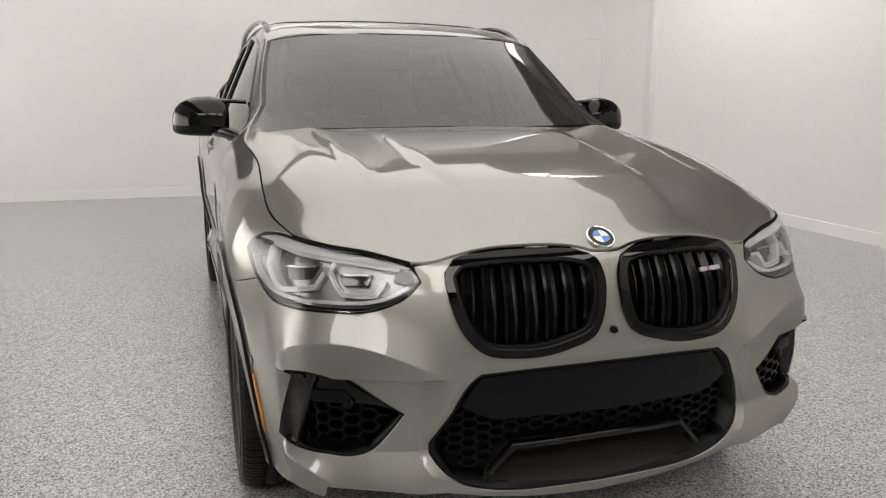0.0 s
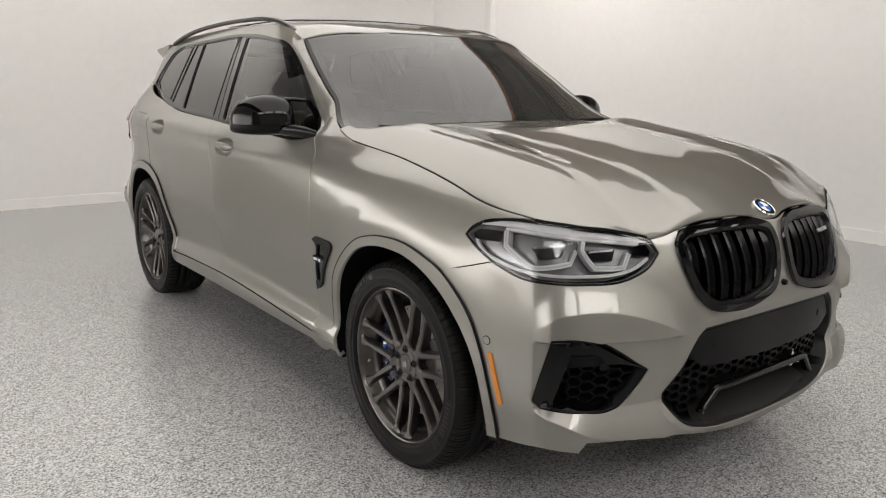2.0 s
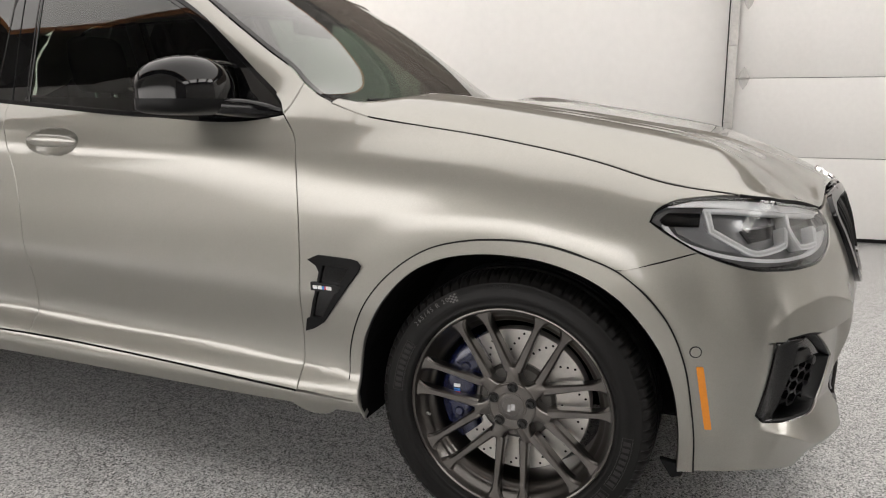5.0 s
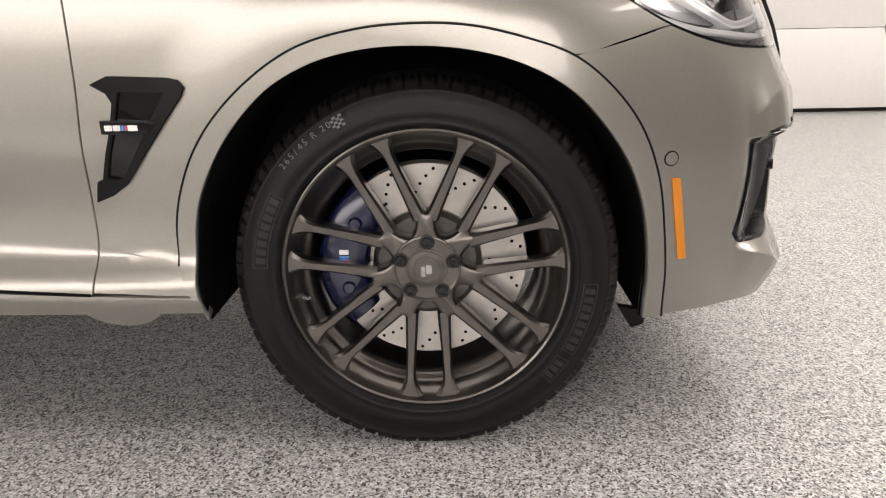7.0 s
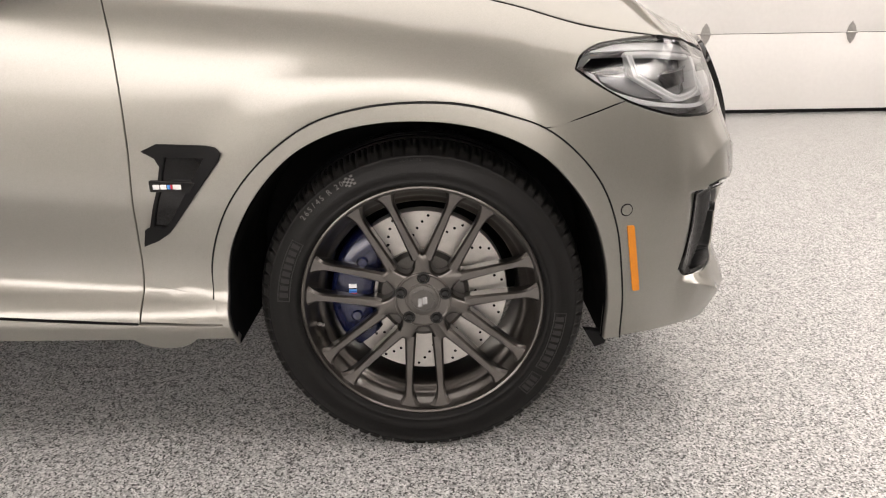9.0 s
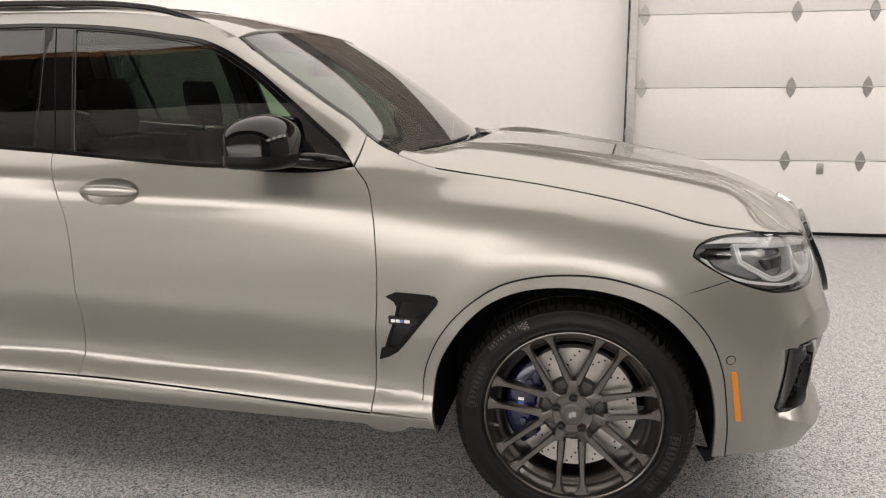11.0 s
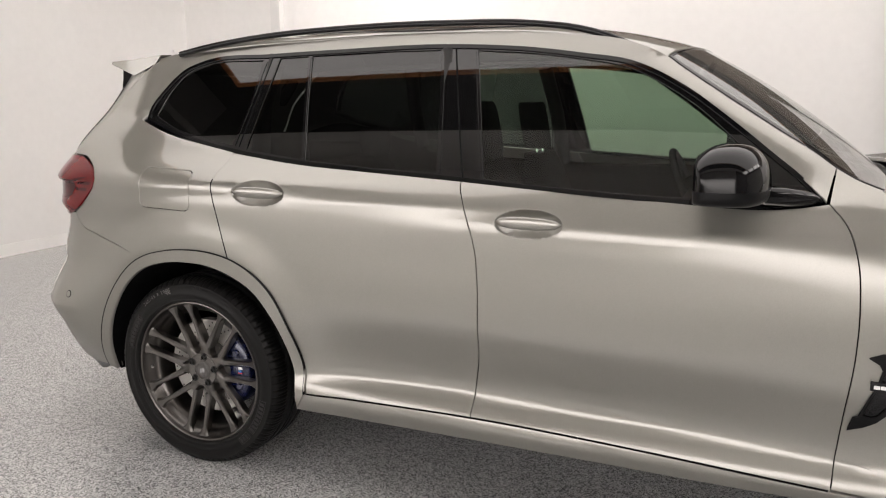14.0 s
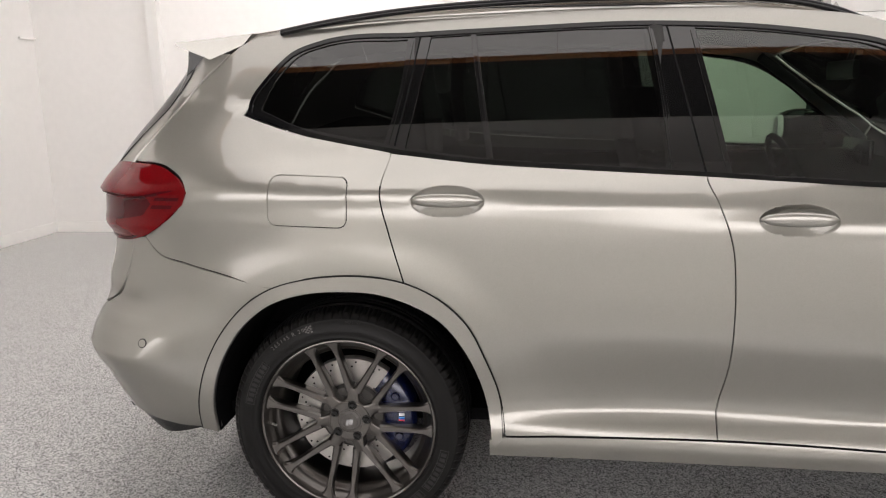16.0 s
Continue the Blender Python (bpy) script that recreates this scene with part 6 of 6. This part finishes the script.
# ---- mirrors ----
for sx, door in ((1, front_door[0]), (-1, front_door[1])):
    def shell(high, scale):
        """Rings of a half shell over (high) or under the line that splits the mirror's housing."""
        rings = []
        for x, k, hy, cy in ((0.866, 0.55, 0.060, 0.935), (0.876, 0.80, 0.084, 0.943), (0.900, 0.94, 0.097, 0.950), (0.945, 1.0, 0.103, 0.957), (0.990, 0.98, 0.103, 0.963), (1.030, 0.89, 0.097, 0.970), (1.062, 0.74, 0.085, 0.978), (1.083, 0.54, 0.066, 0.986), (1.096, 0.28, 0.038, 0.992), (1.099, 0.10, 0.014, 0.994)):
            ring = []
            for q in np.linspace(0, math.pi, 19):
                c, w = math.cos(q), math.sin(q)
                y = cy + scale * hy * math.copysign(abs(c) ** (0.85 if high > 0 else 0.55), c)
                z = 1.170 + high * k ** (0.8 if high > 0 else 0.4) * abs(w) ** (0.80 if high > 0 else 0.55)
                ring.append((sx * x, min(y, cy + hy * 0.82), z))
            rings.append(ring)
        return rings

    bm = bmesh.new()
    loft(bm, shell(0.122, 1.0))
    m = part("door_mirror", bm, BLACK, door, "gloss black two-armed door mirror", smooth=50)
    bm = bmesh.new()
    loft(bm, shell(-0.047, 0.985))
    part("lower_shell", bm, SATIN, m, "satin black lower shell", smooth=50)
    bm = bmesh.new()
    loft(bm, [superring(sx * x, cy, cz, hy, hz, "x", 16, 2.4) for x, cy, cz, hy, hz in ((0.835, 0.775, 1.128, 0.060, 0.020), (0.868, 0.800, 1.138, 0.058, 0.026), (0.900, 0.850, 1.146, 0.056, 0.027), (0.945, 0.915, 1.150, 0.060, 0.022))])
    part("mirror_foot", bm, BLACK, m, smooth=60)
    bm = bmesh.new()
    loft(bm, [superring(sx * x, y, z, hy, hz, "x", 12, 2.4) for x, y, z, hy, hz in ((0.940, 0.935, 1.262, 0.040, 0.018), (0.890, 0.930, 1.270, 0.030, 0.012), (0.845, 0.930, 1.272, 0.026, 0.009), (0.790, 0.935, 1.268, 0.026, 0.009))])
    part("mirror_horn", bm, BLACK, m, smooth=60)
    bm = bmesh.new()
    loft(bm, [[(p[0], p[1] * 1.0, p[2]) for p in superring(sx * 0.980, 1.042, 1.203, 0.084, 0.060, "y", 20, 3.2)], superring(sx * 0.980, 1.046, 1.203, 0.076, 0.051, "y", 20, 3.2)])
    part("mirror_glass", bm, CHROME, m, smooth=40)

# ---- roof rails, spoiler, rear ----
for sx in (-1, 1):
    L = rounded([(1.285, 1.580), (1.360, 1.612), (1.450, 1.638), (1.600, 1.660), (1.900, 1.674), (2.300, 1.674), (2.700, 1.655), (2.950, 1.626), (3.070, 1.606)], 0.05, closed=False)
    bm = bmesh.new()
    loft(bm, [superring(sx * (0.640 - 0.030 * max(0, (y - 2.4)) ** 2), y, z, 0.015, 0.011, "y", 12, 3) for y, z in L])
    rail = part("roof_rail", bm, BLACK, car, "gloss black roof rail", smooth=50)
bm = bmesh.new()
rings = []
for x in np.linspace(-0.635, 0.635, 17):
    t = abs(x) / 0.635
    tip = 3.500 - 0.075 * t**2
    rings.append([(x, 3.165, 1.628 - 0.022 * t**2), (x, tip - 0.10, 1.620 - 0.028 * t**2), (x, tip, 1.608 - 0.022 * t**2), (x, tip + 0.006, 1.598 - 0.020 * t**2), (x, tip - 0.004, 1.589 - 0.018 * t**2), (x, 3.315, 1.548 - 0.020 * t**2), (x, 3.20, 1.570)])
loft(bm, rings)
spoiler = part("roof_spoiler", bm, PAINT, car, "body-coloured roof spoiler", smooth=40)
for sx in (-1, 1):
    bm = bmesh.new()
    loft(bm, [[(sx * (x + dx), y, z) for y, z in ((3.300, 1.548), (3.400, 1.572), (3.405, 1.52), (3.430, 1.405), (3.400, 1.40), (3.330, 1.49))] for x, dx in ((0.585, 0.0), (0.585, 0.018))])
    part("spoiler_blade", bm, BLACK, spoiler, "gloss black spoiler side blade", smooth=30)
skin("rear_window", both(outside(sheet([(U1, 1.225), (3.73, 1.225), (3.62, 1.34), (3.48, 1.47), (3.46, 1.50), (U1, 1.52)], flank_out(0.004), seam=U1, rim=0.004))), BLACK, car, "dark rear window glass")
TAIL = [(3.325, 1.122), (3.353, 1.157), (3.413, 1.190), (3.586, 1.209), (3.797, 1.202), (4.050, 1.165), (4.050, 1.060), (3.800, 0.955), (3.678, 0.952), (3.576, 0.962), (3.498, 0.980), (3.344, 1.082)]


def bulged(u, z):
    """The lamp's skin: a sharp ridge along its middle and a hollow below it."""
    end = np.clip((u - 3.34) / 0.22, 0, 1)
    edge = np.clip((z - 0.950) / 0.03, 0, 1) * np.clip((1.212 - z) / 0.03, 0, 1)
    ridge = np.where(z > 1.114, np.clip(1 - (z - 1.114) / 0.075, 0, 1), np.clip(1 - (1.114 - z) / 0.014, 0, 1))
    low = np.exp(-(((z - 1.005) / 0.025) ** 2))
    return flank(u, z, 0.004 + edge * end * (0.004 + 0.024 * ridge + 0.014 * low))


def lamp_field(name, outline, mat, lift=0.002, label=""):
    S = outside(sheet(outline, bulged, h=0.012, gap=0, rim=0.0, sharp=30))
    for side in (0, 1):
        V, F, N = S if side == 0 else flip(S)
        skin(name, (V + N * lift, F, N), mat, _tail[side], label)


_tail = []
for side in (0, 1):
    S = outside(sheet(TAIL, bulged, h=0.010, gap=0.002, rim=0.02, sharp=30))
    _tail.append(skin("tail_lamp", S if side == 0 else flip(S), RED, car, "red tail lamp with a raised ridge and darker middle"))
lamp_field("dark_field", [(3.480, 1.106), (3.668, 1.096), (4.030, 1.085), (4.030, 1.040), (3.737, 1.022), (3.560, 1.036), (3.496, 1.047), (3.462, 1.083)], DRED, label="dark red inner field")
lamp_field("ridge_shade", [(3.360, 1.128), (3.409, 1.124), (3.479, 1.112), (3.721, 1.110), (4.03, 1.105), (4.03, 1.098), (3.721, 1.104), (3.479, 1.105), (3.409, 1.117)], DRED)
lamp_field("foot_field", [(3.520, 0.984), (3.600, 0.970), (3.800, 0.965), (3.800, 0.958), (3.678, 0.956), (3.576, 0.966)], DRED)
for z, a, b in ((1.098, 3.350, 3.440), (1.073, 3.378, 3.455)):
    lamp_field("lamp_rib", [(a, z + 0.008), (b, z + 0.007), (b + 0.01, z - 0.005), (a + 0.006, z - 0.003)], DRED)
pair("bumper_valance", [(3.345, 0.343), (3.45, 0.333), (3.62, 0.348), (3.80, 0.378), (U1, 0.378), (U1, 0.25), (3.7, 0.25), (3.45, 0.30)], SATIN, car, out=-0.012, rim=0.02)

# ---- cowl, wipers, underside ----
bm = bmesh.new()
P = [(x, 0.46 + 0.10 * (x / 0.76) ** 2, 1.150) for x in np.linspace(-0.74, 0.74, 21)]
rows = [[bm.verts.new((x, y - 0.07, 1.135 - 0.012 * abs(x))) for x, y, z in P], [bm.verts.new((x, y + 0.025, 1.150 + 0.004 * abs(x))) for x, y, z in P]]
for k in range(20):
    bm.faces.new((rows[0][k], rows[0][k + 1], rows[1][k + 1], rows[1][k]))
part("cowl", bm, SATIN, car, "black cowl panel", smooth=60)
for x0, x1 in ((-0.62, 0.02), (0.05, 0.66)):
    bm = bmesh.new()
    L = []
    for x in np.linspace(x0, x1, 9):
        q = screen(np.array([x]), np.array([0.004 + 0.02 * (x - x0)]))[0]
        L.append((q[0], q[1] - 0.006, q[2] + 0.004))
    tube(bm, L, 0.006, 6)
    w = part("wiper", bm, SATIN, car, "black wiper arm and blade", smooth=50)
for x, y0, y1, z0, z1 in ((0.52, -0.62, 0.62, 0.24, 0.86), (0.80, 0.50, 2.32, 0.25, 0.34), (0.52, 2.20, 3.62, 0.27, 0.60)):
    bm = bmesh.new()
    box(bm, -x, x, y0, y1, z0, z1, 0.02)
    part("underbody", bm, MATT, car, "dark underside")
for x, y in ((-0.40, 3.70), (-0.52, 3.70), (0.40, 3.70), (0.52, 3.70)):
    bm = bmesh.new()
    lathe(bm, [(0.045, -0.06), (0.045, 0.06), (0.041, 0.062), (0.040, -0.05)], 24)
    bmesh.ops.rotate(bm, matrix=Matrix.Rotation(radians(90), 3, "Z"), verts=bm.verts)
    bmesh.ops.translate(bm, vec=(x, y, 0.31), verts=bm.verts)
    part("tailpipe", bm, BLACK, car, smooth=40)
pair("jack_cover", [(0.52, 0.290), (0.68, 0.287), (0.665, 0.272), (0.535, 0.273)], PAINT, car, out=-0.004, h=0.03, gap=0, rim=0.03)
pair("arch_flap", [(-0.40, 0.262), (-0.46, 0.25), (-0.455, 0.222), (-0.43, 0.215)], SATIN, car, out=-0.02, h=0.03, gap=0, rim=0.02)


# ---- cabin ----
def seat(x, y, w, deep, tall):
    top = []
    bm = bmesh.new()
    loft(bm, [superring(x, yy, 0.62 + dz, w * s, 0.075, "y", 20, 3.2) for yy, dz, s in ((y - deep, 0.02, 0.8), (y - deep + 0.05, 0.025, 0.98), (y - deep / 2, 0.0, 1.0), (y, -0.02, 0.95))])
    base = part("seat", bm, LEATHER, car, "black leather seat", smooth=50)
    bm = bmesh.new()
    loft(bm, [superring(x, y + 0.05 + 0.32 * (zz - 0.62), zz, w * s, d, "z", 20, 3.0) for zz, s, d in ((0.58, 0.95, 0.08), (0.75, 1.0, 0.085), (0.98, 0.98, 0.075), (1.12, 0.86, 0.06), (1.12 + tall, 0.70, 0.045))])
    part("backrest", bm, LEATHER, base, smooth=50)
    return base


for x in (-0.37, 0.37):
    b = seat(x, 1.62, 0.25, 0.48, 0.06)
    bm = bmesh.new()
    loft(bm, [superring(x, 1.855 + 0.18 * (zz - 1.2), zz, w, 0.05, "z", 18, 3) for zz, w in ((1.20, 0.09), (1.24, 0.125), (1.33, 0.13), (1.39, 0.115), (1.41, 0.08))])
    part("headrest", bm, LEATHER, b, smooth=50)
    bm = bmesh.new()
    for dx in (-0.05, 0.05):
        tube(bm, [(x + dx, 1.845, 1.15), (x + dx, 1.855, 1.24)], 0.007)
    part("headrest_post", bm, CHROME, b)
b = seat(0, 2.52, 0.62, 0.46, 0.03)
for x in (-0.40, 0.40):
    bm = bmesh.new()
    loft(bm, [superring(x, 2.73, zz, w, 0.045, "z", 18, 3) for zz, w in ((1.14, 0.10), (1.18, 0.13), (1.26, 0.125), (1.29, 0.09))])
    part("headrest", bm, LEATHER, b, smooth=50)
bm = bmesh.new()
loft(bm, [superring(x, 0.92, 0.98, 0.24, 0.13, "x", 24, 3.0) for x in (-0.74, -0.4, 0, 0.4, 0.74)])
dash = part("dashboard", bm, LEATHER, car, "black dashboard", smooth=50)
bm = bmesh.new()
box(bm, -0.13, 0.13, 1.03, 1.045, 1.07, 1.20, 0.005)
part("display", bm, BLACK, dash, smooth=40)
bm = bmesh.new()
box(bm, -0.11, 0.11, 1.10, 1.95, 0.60, 0.80, 0.03)
part("centre_console", bm, LEATHER, car, smooth=40)
bm = bmesh.new()
L = [(0.37 + 0.185 * math.cos(q), 1.17 + 0.185 * math.sin(q) * 0.40, 1.02 + 0.185 * math.sin(q) * 0.92) for q in np.linspace(0, 2 * math.pi, 33)]
tube(bm, L, 0.015, 8, cap=False)
sw = part("steering_wheel", bm, LEATHER, dash, "black leather steering wheel", smooth=60)
bm = bmesh.new()
loft(bm, [superring(0.37, y, 1.02 - 0.4 * (y - 1.17), 0.075 * s, 0.065 * s, "y", 16, 2.6) for y, s in ((1.12, 0.8), (1.16, 1.0), (1.185, 0.9))])
tube(bm, [(0.20, 1.17, 1.03), (0.54, 1.17, 1.03)], 0.012, 6)
part("steering_hub", bm, LEATHER, sw, smooth=50)
bm = bmesh.new()
loft(bm, [superring(x, 1.115, 1.455, 0.012, 0.035, "x", 14, 3) for x in (-0.13, -0.11, 0.11, 0.13)])
tube(bm, [(0, 1.10, 1.47), (0, 1.07, 1.55)], 0.012, 8)
part("rear_view_mirror", bm, SATIN, car, "black rear-view mirror", smooth=50)
for x in (-0.09, 0.09):
    bm = bmesh.new()
    q = screen(np.array([x * 1.1]), np.array([0.66]))[0]
    box(bm, x - 0.022, x + 0.022, q[1] + 0.006, q[1] + 0.03, q[2] - 0.035, q[2] - 0.015, 0.004)
    part("sensor_cover", bm, LAMPG, car)
skin("headliner", both(lid(sheet([(0, 1.13), (0.60, 1.19), (0.62, 1.5), (0.62, 2.6), (0.55, 3.2), (0, 3.22)], lambda a, b: roof(a, b) - [0, 0, 0.035], h=0.12, seam=0.0, rim=0))), LEATHG, car, "dark grey headliner")
for sx in (-1, 1):
    for line, r in (([(0.66, 0.76, 1.15), (0.64, 0.92, 1.28), (0.61, 1.10, 1.42), (0.57, 1.26, 1.53)], 0.022), ([(0.80, 1.83, 1.10), (0.74, 1.86, 1.35), (0.64, 1.90, 1.58)], 0.035), ([(0.76, 2.62, 1.18), (0.70, 2.64, 1.40), (0.62, 2.62, 1.58)], 0.035)):
        bm = bmesh.new()
        tube(bm, [(sx * x, y, z) for x, y, z in line], r, 8)
        part("pillar_cover", bm, LEATHG, car, smooth=60)
    bm = bmesh.new()
    box(bm, sx * 0.81 - 0.03, sx * 0.81 + 0.03, 0.85, 2.30, 0.45, 1.10, 0.02)
    part("door_lining", bm, LEATHER, car, smooth=40)
    bm = bmesh.new()
    box(bm, sx * 0.66 - 0.10, sx * 0.66 + 0.10, 2.85, 3.40, 0.92, 1.20, 0.03)
    part("boot_lining", bm, LEATHG, car, smooth=40)
bm = bmesh.new()
box(bm, -0.78, 0.78, 0.75, 3.5, 0.36, 0.40)
part("cabin_floor", bm, MATT, car)
